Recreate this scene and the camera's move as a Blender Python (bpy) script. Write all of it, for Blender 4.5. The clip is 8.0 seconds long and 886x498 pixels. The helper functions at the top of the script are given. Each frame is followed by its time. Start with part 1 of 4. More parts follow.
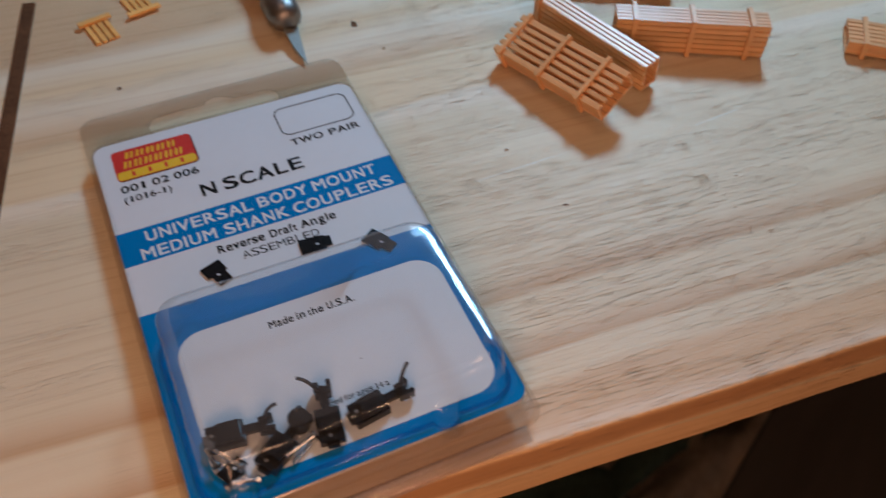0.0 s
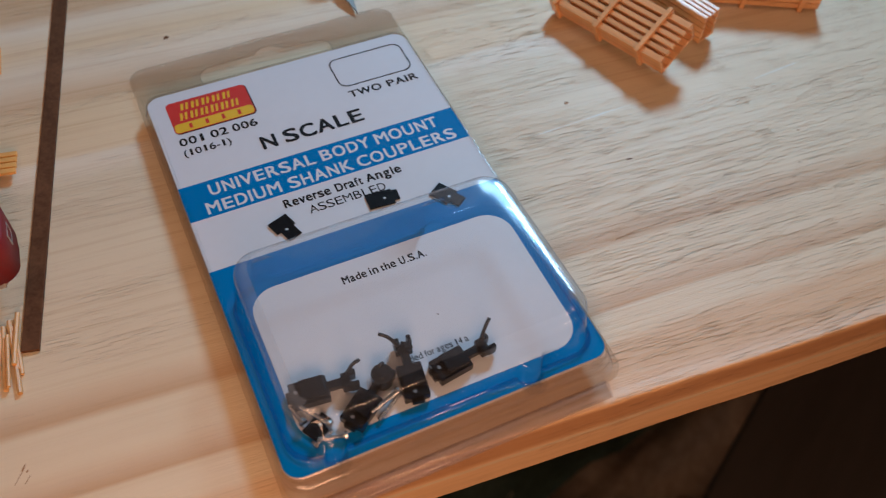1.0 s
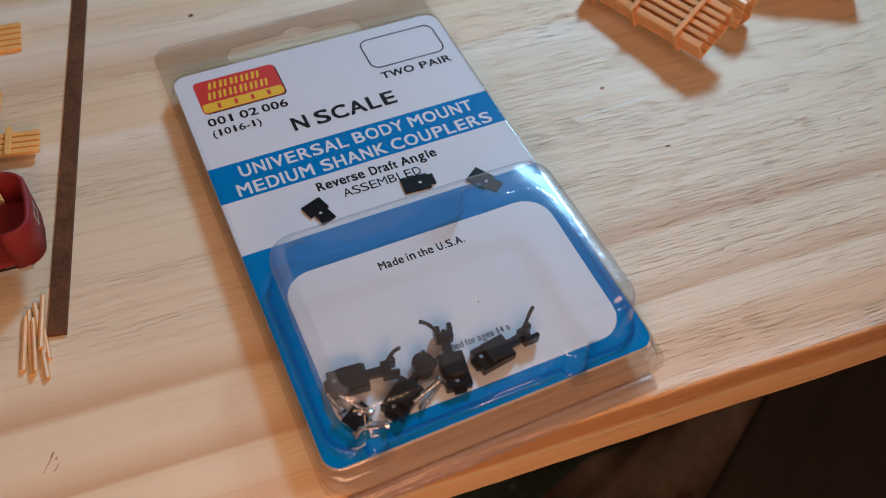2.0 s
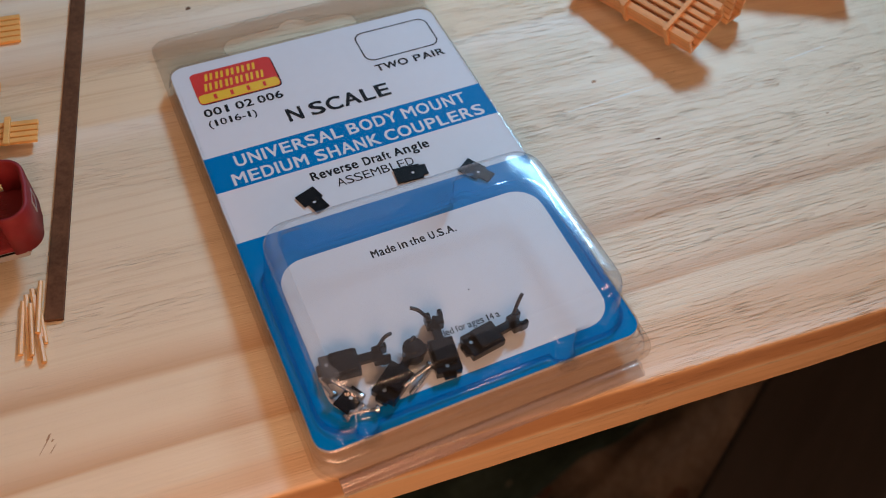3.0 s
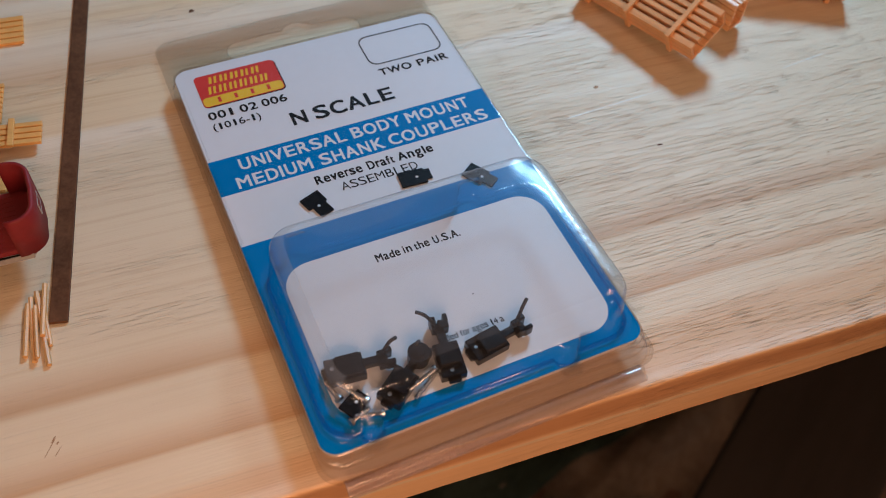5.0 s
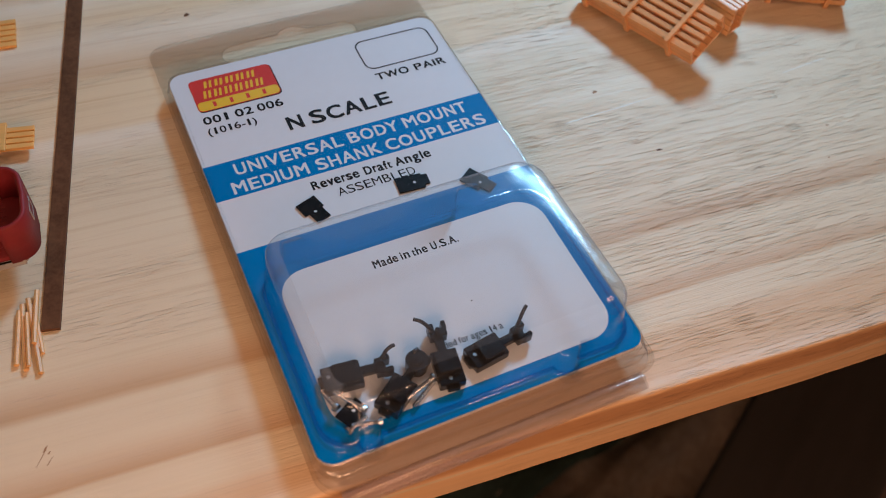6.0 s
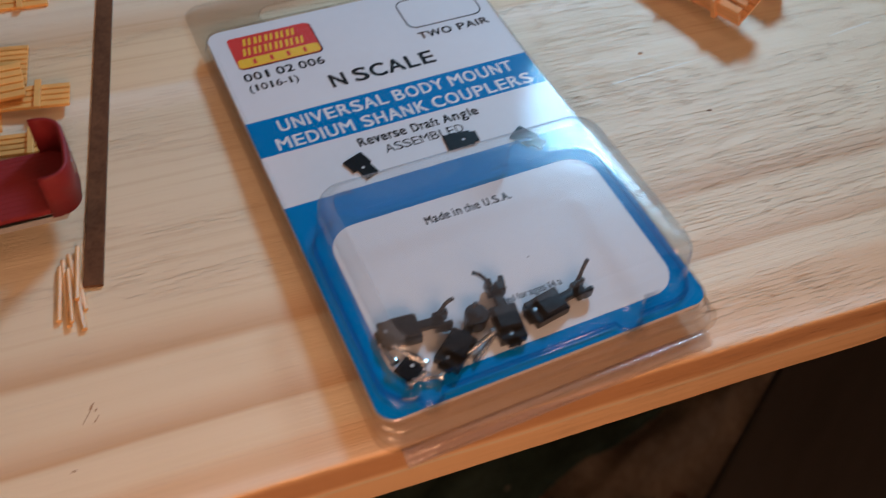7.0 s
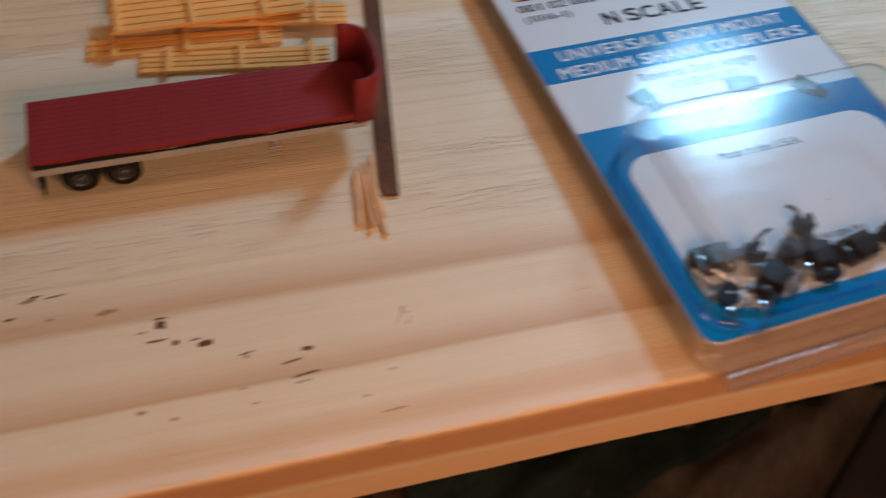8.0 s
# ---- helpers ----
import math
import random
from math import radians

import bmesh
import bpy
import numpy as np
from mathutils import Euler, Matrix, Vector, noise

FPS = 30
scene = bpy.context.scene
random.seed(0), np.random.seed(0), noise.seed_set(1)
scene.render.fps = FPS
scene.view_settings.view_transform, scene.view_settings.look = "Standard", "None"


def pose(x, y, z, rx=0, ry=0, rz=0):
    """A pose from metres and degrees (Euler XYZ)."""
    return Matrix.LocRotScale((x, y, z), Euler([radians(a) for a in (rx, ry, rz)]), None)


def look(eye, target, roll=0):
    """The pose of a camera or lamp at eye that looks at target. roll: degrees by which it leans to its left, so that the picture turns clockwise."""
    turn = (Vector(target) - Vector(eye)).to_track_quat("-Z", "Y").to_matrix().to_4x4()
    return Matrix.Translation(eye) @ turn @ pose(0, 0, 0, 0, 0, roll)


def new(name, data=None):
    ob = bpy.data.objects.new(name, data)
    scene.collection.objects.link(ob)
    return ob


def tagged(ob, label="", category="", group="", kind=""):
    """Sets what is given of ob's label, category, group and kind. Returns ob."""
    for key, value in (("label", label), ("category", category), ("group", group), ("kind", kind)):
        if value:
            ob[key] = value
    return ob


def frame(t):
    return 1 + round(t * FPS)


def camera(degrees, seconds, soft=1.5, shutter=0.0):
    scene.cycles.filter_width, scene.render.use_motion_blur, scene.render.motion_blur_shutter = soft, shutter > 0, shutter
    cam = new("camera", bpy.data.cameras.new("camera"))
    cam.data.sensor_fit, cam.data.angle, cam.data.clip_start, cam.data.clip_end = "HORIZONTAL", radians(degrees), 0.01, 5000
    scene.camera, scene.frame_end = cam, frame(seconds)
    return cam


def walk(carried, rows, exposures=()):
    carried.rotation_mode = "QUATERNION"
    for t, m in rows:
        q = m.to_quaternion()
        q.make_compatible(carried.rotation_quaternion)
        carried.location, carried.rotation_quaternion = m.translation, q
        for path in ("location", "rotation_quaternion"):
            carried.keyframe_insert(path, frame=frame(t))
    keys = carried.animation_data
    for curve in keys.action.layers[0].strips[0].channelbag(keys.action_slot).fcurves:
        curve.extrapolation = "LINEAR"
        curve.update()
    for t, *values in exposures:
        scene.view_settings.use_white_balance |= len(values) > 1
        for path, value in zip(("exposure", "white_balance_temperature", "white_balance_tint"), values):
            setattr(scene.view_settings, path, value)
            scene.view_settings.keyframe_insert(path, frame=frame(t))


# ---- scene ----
MM = 0.001
cam = camera(52.34, 8.0, soft=0.95, shutter=0.6)
cam.data.dof.use_dof, cam.data.dof.focus_distance, cam.data.dof.aperture_fstop = True, 0.2, 20.0
PATH = [
    (0, (0.01289, -0.14800, 0.17618), (0.06661, -0.03461, 0.02043), 1.58),
    (0.2, (0.01618, -0.14836, 0.17659), (0.07061, -0.03776, 0.01910), 2.10),
    (0.5, (0.00792, -0.14667, 0.17849), (0.06246, -0.03936, 0.01878), 2.45),
    (0.7, (0.00007, -0.14303, 0.17506), (0.05419, -0.03744, 0.01405), 2.78),
    (1, (-0.00553, -0.13755, 0.17387), (0.04879, -0.03352, 0.01193), 3.44),
    (1.5, (-0.01169, -0.13116, 0.16961), (0.04278, -0.02852, 0.00683), 4.08),
    (1.7, (-0.01377, -0.13034, 0.16770), (0.04104, -0.02794, 0.00488), 4.52),
    (2.8, (-0.01307, -0.13572, 0.16972), (0.04234, -0.03426, 0.00652), 5.11),
    (3, (-0.01376, -0.13557, 0.16916), (0.04164, -0.03355, 0.00630), 5.15),
    (3.5, (-0.01645, -0.13386, 0.16890), (0.03956, -0.03199, 0.00615), 5.53),
    (4, (-0.01921, -0.13297, 0.16859), (0.03765, -0.03097, 0.00622), 5.99),
    (4.5, (-0.01767, -0.13396, 0.16990), (0.03955, -0.03244, 0.00735), 6.34),
    (4.7, (-0.01687, -0.13445, 0.17015), (0.04014, -0.03303, 0.00748), 6.24),
    (5.8, (-0.01592, -0.13308, 0.16927), (0.04204, -0.03113, 0.00727), 6.24),
    (6, (-0.01625, -0.13275, 0.16813), (0.04234, -0.03078, 0.00636), 6.58),
    (6.5, (-0.01812, -0.13297, 0.16627), (0.04117, -0.03111, 0.00469), 6.73),
    (7, (-0.02929, -0.13220, 0.15606), (0.03105, -0.02994, -0.00488), 7.07),
    (7.2, (-0.03526, -0.13306, 0.15295), (0.02543, -0.03059, -0.00773), 7.55),
    (7.5, (-0.04929, -0.13247, 0.15048), (0.01107, -0.02848, -0.00935), 8.19),
    (7.7, (-0.06160, -0.13028, 0.14674), (-0.00322, -0.02481, -0.01285), 8.28),
    (7.9, (-0.07611, -0.12712, 0.14164), (-0.02057, -0.02001, -0.01787), 8.25),
    (8, (-0.08179, -0.12493, 0.13881), (-0.02768, -0.01701, -0.02063), 8.25),
]
walk(cam, [(t, look(eye, target, roll)) for t, eye, target, roll in PATH], [(0, -0.57, 5650, 3.5), (1.0, -0.42, 5600, 3), (1.5, -0.31, 5600, 3), (6.5, -0.31, 5600, 3), (7.2, -0.42, 5590, 2), (8.0, -0.37, 5620, 0.5)])

# ---- world, lamps ----
world = bpy.data.worlds.new("room_dark")
world.use_nodes = True
world.node_tree.nodes["Background"].inputs[0].default_value = (1.0, 0.7, 0.45, 1)
world.node_tree.nodes["Background"].inputs[1].default_value = 0.02
scene.world = world


def disc_lamp(name, eye, target, radius, watts, colour, spread=180):
    lamp = bpy.data.lights.new(name, "AREA")
    lamp.shape, lamp.size, lamp.energy, lamp.color = "DISK", 2 * radius, watts, colour
    lamp.spread = radians(spread)
    ob = new(name, lamp)
    ob.matrix_world = look(eye, target)
    return ob


def bulb(name, place, radius, watts, colour):
    lamp = bpy.data.lights.new(name, "POINT")
    lamp.shadow_soft_size, lamp.energy, lamp.color = radius, watts, colour
    new(name, lamp).location = place


# A cool white shaded work lamp behind and to the right, a warm bulb close in front of the bench, and a warm lamp of the
# room.
disc_lamp("work_lamp", (0.400, 0.357, 0.418), (0.14, 0.01, 0.0), 0.062, 1.32, (0.51, 0.81, 1.07), 110)
bulb("warm_bench_lamp", (-0.02, -0.215, 0.125), 0.055, 1.50, (1.0, 0.48, 0.25))
bulb("room_lamp", (0.15, -0.70, 0.46), 0.05, 3.0, (1.0, 0.47, 0.25))
# Unseen warm fill added overhead to soften the coloured shadows.
disc_lamp("ceiling_lamp", (-0.12, 0.12, 1.60), (0.05, 0.05, 0.0), 0.16, 3.1, (1.0, 0.50, 0.28))


# ---- mesh helpers (all builders work in millimetres) ----
def mmpose(x, y, z, rx=0, ry=0, rz=0):
    return pose(x * MM, y * MM, z * MM, rx, ry, rz)


def part(name, bm, material, parent=None, label="", m=None, smooth=False):
    """Links a bmesh in millimetres as one mesh object."""
    bm.normal_update()
    bmesh.ops.scale(bm, vec=(MM, MM, MM), verts=bm.verts)
    me = bpy.data.meshes.new(name)
    bm.to_mesh(me)
    bm.free()
    if smooth:
        me.polygons.foreach_set("use_smooth", [True] * len(me.polygons))
    me.materials.append(material)
    ob = new(name, me)
    ob.parent = parent
    if m is not None:
        ob.matrix_basis = m
    if label:
        ob["label"] = label
    return ob


def again(ob, parent, m):
    """Another object on the mesh of ob."""
    other = new(ob.name.split(".")[0], ob.data)
    other.parent = parent
    other.matrix_basis = m
    if "label" in ob:
        other["label"] = ob["label"]
    return other


def thing(name, m, label, category, group="", kind=""):
    ob = new(name)
    ob.empty_display_size = 0.005
    ob.matrix_basis = m
    return tagged(ob, label, category, group, kind)


def box(x0, x1, y0, y1, z0, z1, bevel=0.0, seg=2):
    bm = bmesh.new()
    bmesh.ops.create_cube(bm, size=1)
    bmesh.ops.scale(bm, vec=(x1 - x0, y1 - y0, z1 - z0), verts=bm.verts)
    bmesh.ops.translate(bm, vec=((x0 + x1) / 2, (y0 + y1) / 2, (z0 + z1) / 2), verts=bm.verts)
    if bevel:
        bmesh.ops.bevel(bm, geom=bm.edges[:], offset=bevel, segments=seg, affect="EDGES", profile=0.5)
    return bm


def rod(p, q, r0, r1=None, n=12, caps=True):
    """A round bar from p to q."""
    p, q = Vector(p), Vector(q)
    bm = bmesh.new()
    bmesh.ops.create_cone(bm, cap_ends=caps, segments=n, radius1=r0, radius2=r0 if r1 is None else r1, depth=(q - p).length)
    m = Matrix.Translation((p + q) / 2) @ (q - p).to_track_quat("Z", "Y").to_matrix().to_4x4()
    bmesh.ops.transform(bm, matrix=m, verts=bm.verts)
    return bm


def joined(*parts):
    out = bmesh.new()
    for bm in parts:
        me = bpy.data.meshes.new("tmp")
        bm.to_mesh(me)
        bm.free()
        out.from_mesh(me)
        bpy.data.meshes.remove(me)
    return out


def turned(bm, m):
    bmesh.ops.transform(bm, matrix=m, verts=bm.verts)
    return bm


def ring(x0, x1, y0, y1, r, z=0.0, n=7):
    """A rounded rectangle, anticlockwise."""
    out = []
    for cx, cy, a0 in ((x1 - r, y1 - r, 0), (x0 + r, y1 - r, 90), (x0 + r, y0 + r, 180), (x1 - r, y0 + r, 270)):
        for k in range(n + 1):
            a = radians(a0 + 90 * k / n)
            out.append((cx + r * math.cos(a), cy + r * math.sin(a), z))
    return out


def loft(rings, first=False, last=False):
    bm = bmesh.new()
    rows = [[bm.verts.new(p) for p in loop] for loop in rings]
    for a, b in zip(rows, rows[1:]):
        for k in range(len(a)):
            j = (k + 1) % len(a)
            bm.faces.new((a[k], a[j], b[j], b[k]))
    if first:
        bm.faces.new(rows[0][::-1])
    if last:
        bm.faces.new(rows[-1])
    return bm


def sheet(rows):
    """An open sheet through the given rows of points."""
    bm = bmesh.new()
    grid = [[bm.verts.new(p) for p in row] for row in rows]
    for a, b in zip(grid, grid[1:]):
        for k in range(len(a) - 1):
            bm.faces.new((a[k], a[k + 1], b[k + 1], b[k]))
    return bm


def plate(loops, z0, z1):
    """A flat plate with holes: the first loop is its outline."""
    bm = bmesh.new()
    for loop in loops:
        vs = [bm.verts.new((p[0], p[1], z0)) for p in loop]
        for k in range(len(vs)):
            bm.edges.new((vs[k], vs[(k + 1) % len(vs)]))
    bmesh.ops.triangle_fill(bm, use_beauty=True, use_dissolve=False, edges=bm.edges[:])
    if z1 > z0:
        up = bmesh.ops.extrude_face_region(bm, geom=bm.faces[:])
        bmesh.ops.translate(bm, vec=(0, 0, z1 - z0), verts=[v for v in up["geom"] if isinstance(v, bmesh.types.BMVert)])
    bmesh.ops.recalc_face_normals(bm, faces=bm.faces[:])
    return bm


def tube(points, r, n=8):
    """A bent wire through points."""
    bm = bmesh.new()
    pts = [Vector(p) for p in points]
    rows = []
    for k, p in enumerate(pts):
        way = (pts[min(k + 1, len(pts) - 1)] - pts[max(k - 1, 0)]).normalized()
        side = way.cross((0.3, 0.5, 0.81)).normalized()
        up = way.cross(side)
        rows.append([bm.verts.new(p + r * (math.cos(a) * side + math.sin(a) * up)) for a in (2 * math.pi * i / n for i in range(n))])
    for a, b in zip(rows, rows[1:]):
        for k in range(n):
            bm.faces.new((a[k], a[(k + 1) % n], b[(k + 1) % n], b[k]))
    bm.faces.new(rows[0][::-1])
    bm.faces.new(rows[-1])
    bmesh.ops.recalc_face_normals(bm, faces=bm.faces[:])
    return bm


# ---- materials ----
def nodes_of(name):
    mt = bpy.data.materials.new(name)
    mt.use_nodes = True
    tree = mt.node_tree
    return mt, tree, tree.nodes["Principled BSDF"]


def node(tree, kind, **values):
    n = tree.nodes.new(kind)
    for key, value in values.items():
        if key in n.inputs:
            n.inputs[key].default_value = value
    return n


def noisy(tree, coord, scale, detail=4.0, rough=0.6, stretch=(1, 1, 1)):
    mp = node(tree, "ShaderNodeMapping", Scale=stretch)
    tree.links.new(coord, mp.inputs[0])
    nz = node(tree, "ShaderNodeTexNoise", Scale=scale, Detail=detail, Roughness=rough)
    tree.links.new(mp.outputs[0], nz.inputs["Vector"])
    return nz.outputs["Fac"]


def ramp(tree, value, stops):
    r = tree.nodes.new("ShaderNodeValToRGB")
    while len(r.color_ramp.elements) < len(stops):
        r.color_ramp.elements.new(0.5)
    for el, (at, c) in zip(r.color_ramp.elements, stops):
        el.position = at
        el.color = (*c, 1) if len(c) == 3 else c
    tree.links.new(value, r.inputs[0])
    return r.outputs[0]


def mixed(tree, kind, fac, a, b):
    mx = tree.nodes.new("ShaderNodeMix")
    mx.data_type, mx.blend_type = "RGBA", kind
    for sock, value in ((mx.inputs[0], fac), (mx.inputs[6], a), (mx.inputs[7], b)):
        if isinstance(value, (int, float)):
            sock.default_value = value
        elif isinstance(value, tuple):
            sock.default_value = (*value, 1)
        else:
            tree.links.new(value, sock)
    return mx.outputs[2]


def sums(tree, op, a, b):
    mt = tree.nodes.new("ShaderNodeMath")
    mt.operation = op
    for sock, value in zip(mt.inputs, (a, b)):
        if isinstance(value, (int, float)):
            sock.default_value = value
        else:
            tree.links.new(value, sock)
    return mt.outputs[0]


def bumped(tree, bsdf, height, dist, strength=1.0):
    b = node(tree, "ShaderNodeBump", Strength=strength, Distance=dist)
    tree.links.new(height, b.inputs["Height"])
    tree.links.new(b.outputs[0], bsdf.inputs["Normal"])


def stuff(name, colour, rough=0.5, metal=0.0, vary=0.12, scale=900.0, bump=0.02, stretch=(1, 1, 1), each=0.0, spec=0.5):
    """A plain material with coarse and fine unevenness; scale is per metre, bump in millimetres."""
    mt, tree, bsdf = nodes_of(name)
    coord = tree.nodes.new("ShaderNodeTexCoord").outputs["Object"]
    fine, coarse = noisy(tree, coord, scale, stretch=stretch), noisy(tree, coord, scale / 7, 2.0, stretch=stretch)
    both = sums(tree, "ADD", sums(tree, "MULTIPLY", fine, 0.5), sums(tree, "MULTIPLY", coarse, 0.5))
    lo = tuple(c * (1 - 2 * vary) for c in colour)
    hi = tuple(min(1.0, c * (1 + 2 * vary)) for c in colour)
    col = ramp(tree, both, ((0.25, lo), (0.75, hi)))
    if each:
        info = tree.nodes.new("ShaderNodeObjectInfo").outputs["Random"]
        k = sums(tree, "ADD", sums(tree, "MULTIPLY", info, 2 * each), 1 - each)
        comb = tree.nodes.new("ShaderNodeCombineColor")
        for i in range(3):
            tree.links.new(k, comb.inputs[i])
        col = mixed(tree, "MULTIPLY", 1.0, col, comb.outputs[0])
    tree.links.new(col, bsdf.inputs["Base Color"])
    bsdf.inputs["Metallic"].default_value = metal
    bsdf.inputs["Specular IOR Level"].default_value = spec
    tree.links.new(sums(tree, "ADD", sums(tree, "MULTIPLY", coarse, 0.16), rough - 0.08), bsdf.inputs["Roughness"])
    if bump:
        bumped(tree, bsdf, fine, bump * MM)
    return mt


def eased(tree, value, lo, hi):
    """0 below lo, 1 above hi, smooth between."""
    mr = node(tree, "ShaderNodeMapRange")
    mr.interpolation_type = "SMOOTHSTEP"
    mr.inputs["From Min"].default_value, mr.inputs["From Max"].default_value = lo, hi
    tree.links.new(value, mr.inputs["Value"])
    return mr.outputs["Result"]


def pine():
    """Clear-grained pine: the grain runs along x of the board; tan latewood bands at their distances from the front edge."""
    mt, tree, bsdf = nodes_of("pine")
    coord = tree.nodes.new("ShaderNodeTexCoord").outputs["Object"]
    sep = tree.nodes.new("ShaderNodeSeparateXYZ")
    tree.links.new(coord, sep.inputs[0])
    warp = noisy(tree, coord, 1.0, 3.0, 0.55, (7, 22, 22))
    # The growth bands drift back from the front edge towards the far end of the board.
    drift = sums(tree, "MULTIPLY", sums(tree, "MULTIPLY", eased(tree, sep.outputs["X"], 0.0, 0.1), eased(tree, sep.outputs["Y"], 0.002, 0.014)), 0.0065)
    v = sums(tree, "SUBTRACT", sums(tree, "ADD", sep.outputs["Y"], sums(tree, "MULTIPLY", sums(tree, "SUBTRACT", warp, 0.5), 0.0045)), drift)
    v = sums(tree, "ADD", v, sums(tree, "MULTIPLY", sep.outputs["Z"], 0.9))
    along = sums(tree, "MULTIPLY", sums(tree, "ADD", v, 0.02), 1 / 0.22)
    light, mid, tan, brown = (0.75, 0.645, 0.455), (0.71, 0.575, 0.39), (0.62, 0.455, 0.285), (0.57, 0.385, 0.215)
    # The amber tone puts warm lamplight on the front face into its colour.
    lit_amber, deep, straw, pale = (0.80, 0.52, 0.27), (0.58, 0.31, 0.14), (0.69, 0.505, 0.31), (0.78, 0.63, 0.46)
    # The honey tone paints warmer, brighter light onto the back of the board.
    white, lit_honey = (0.83, 0.73, 0.565), (0.79, 0.63, 0.405)
    marks = ((-18, lit_amber), (-10.6, lit_amber), (-9.6, light), (-8.8, lit_amber), (-7.5, deep), (-1.6, deep), (-0.2, lit_amber), (0.9, pale), (2.2, pale), (3.6, straw), (6.2, straw), (8.8, light), (15.2, light), (15.8, brown), (17.4, tan), (20.4, mid),
             (23, light), (32.1, light), (32.7, brown), (34.6, tan), (38.6, mid), (41, light), (97, light), (102, white), (105.7, white), (106.7, lit_honey), (124, lit_honey), (127, straw), (139, white), (148, lit_honey), (158, white), (164, straw))
    bands = ramp(tree, along, tuple(((at + 20) / 220, c) for at, c in marks))
    streak = noisy(tree, coord, 1.0, 5.0, 0.7, (5, 560, 560))
    # The growth is smoother and closed near one end of the front edge.
    rough_grain = sums(tree, "MAXIMUM", eased(tree, sep.outputs["X"], -0.02, 0.05), eased(tree, sep.outputs["Y"], 0.034, 0.052))
    calm = sums(tree, "ADD", sums(tree, "MULTIPLY", rough_grain, 0.72), 0.28)
    col = mixed(tree, "MULTIPLY", sums(tree, "MULTIPLY", calm, 0.6), bands, ramp(tree, streak, ((0.34, (0.80, 0.70, 0.58)), (0.5, (1, 1, 1)), (0.75, (1.0, 0.98, 0.95)))))
    pores = noisy(tree, coord, 1.0, 3.0, 0.6, (20, 2600, 2600))
    short = noisy(tree, coord, 1.0, 2.0, 0.55, (115, 3600, 3600))
    where = sums(tree, "ADD", noisy(tree, coord, 1.0, 3.0, 0.6, (12, 75, 75)), sums(tree, "MULTIPLY", eased(tree, sep.outputs["X"], 0.03, 0.1), 0.08))
    ticks = ramp(tree, short, ((0.58, (0, 0, 0)), (0.67, (1, 1, 1))))
    lines = sums(tree, "ADD", sums(tree, "MULTIPLY", ramp(tree, pores, ((0.56, (0, 0, 0)), (0.70, (1, 1, 1)))), 0.7), ticks)
    dark = sums(tree, "MULTIPLY", sums(tree, "MULTIPLY", lines, calm), ramp(tree, where, ((0.42, (0.05, 0.05, 0.05)), (0.70, (1, 1, 1)))))
    col = mixed(tree, "MIX", sums(tree, "MULTIPLY", dark, 0.42), col, (0.28, 0.17, 0.09))
    blot = noisy(tree, coord, 18.0, 3.0)
    col = mixed(tree, "MULTIPLY", 0.5, col, ramp(tree, blot, ((0.3, (0.92, 0.89, 0.85)), (0.6, (1, 1, 1)))))
    tree.links.new(col, bsdf.inputs["Base Color"])
    tree.links.new(sums(tree, "ADD", sums(tree, "MULTIPLY", streak, 0.25), 0.36), bsdf.inputs["Roughness"])
    relief = sums(tree, "SUBTRACT", sums(tree, "ADD", sums(tree, "MULTIPLY", streak, 0.35), sums(tree, "MULTIPLY", pores, 0.5)), sums(tree, "MULTIPLY", dark, 0.6))
    bumped(tree, bsdf, relief, 0.34 * MM)
    return mt


def clear(name, tint, rough, gloss=1.0, wave=0.05, streak=4.0, haze=0.0, power=4.6, milk=(0.55, 0.50, 0.47)):
    """Thin clear plastic: see-through, with a gloss that grows towards grazing angles, and a milky haze that stands in
    for reflected light.
    """
    mt, tree, bsdf = nodes_of(name)
    tree.nodes.remove(bsdf)
    out = tree.nodes["Material Output"]
    coord = tree.nodes.new("ShaderNodeTexCoord").outputs["Object"]
    see, shine = node(tree, "ShaderNodeBsdfTransparent", Color=(*tint, 1)), node(tree, "ShaderNodeBsdfGlossy", Roughness=rough)
    face = node(tree, "ShaderNodeLayerWeight", Blend=0.5).outputs["Facing"]
    fac = sums(tree, "MINIMUM", sums(tree, "ADD", sums(tree, "MULTIPLY", sums(tree, "POWER", face, power), 1.1 * gloss), 0.05 * gloss), 0.45)
    b = node(tree, "ShaderNodeBump", Strength=1.0, Distance=wave * MM)
    streaks = noisy(tree, coord, 1.0, 2.0, 0.5, (45, 190, 190))
    tree.links.new(sums(tree, "ADD", noisy(tree, coord, 300.0, 5.0, 0.62), sums(tree, "MULTIPLY", streaks, streak)), b.inputs["Height"])
    tree.links.new(b.outputs[0], shine.inputs["Normal"])
    mx = tree.nodes.new("ShaderNodeMixShader")
    tree.links.new(fac, mx.inputs[0])
    if haze:
        milky = tree.nodes.new("ShaderNodeMixShader")
        milky.inputs[0].default_value = haze
        tree.links.new(see.outputs[0], milky.inputs[1])
        tree.links.new(node(tree, "ShaderNodeBsdfDiffuse", Color=(*milk, 1)).outputs[0], milky.inputs[2])
        see = milky
    tree.links.new(see.outputs[0], mx.inputs[1])
    tree.links.new(shine.outputs[0], mx.inputs[2])
    tree.links.new(mx.outputs[0], out.inputs[0])
    return mt


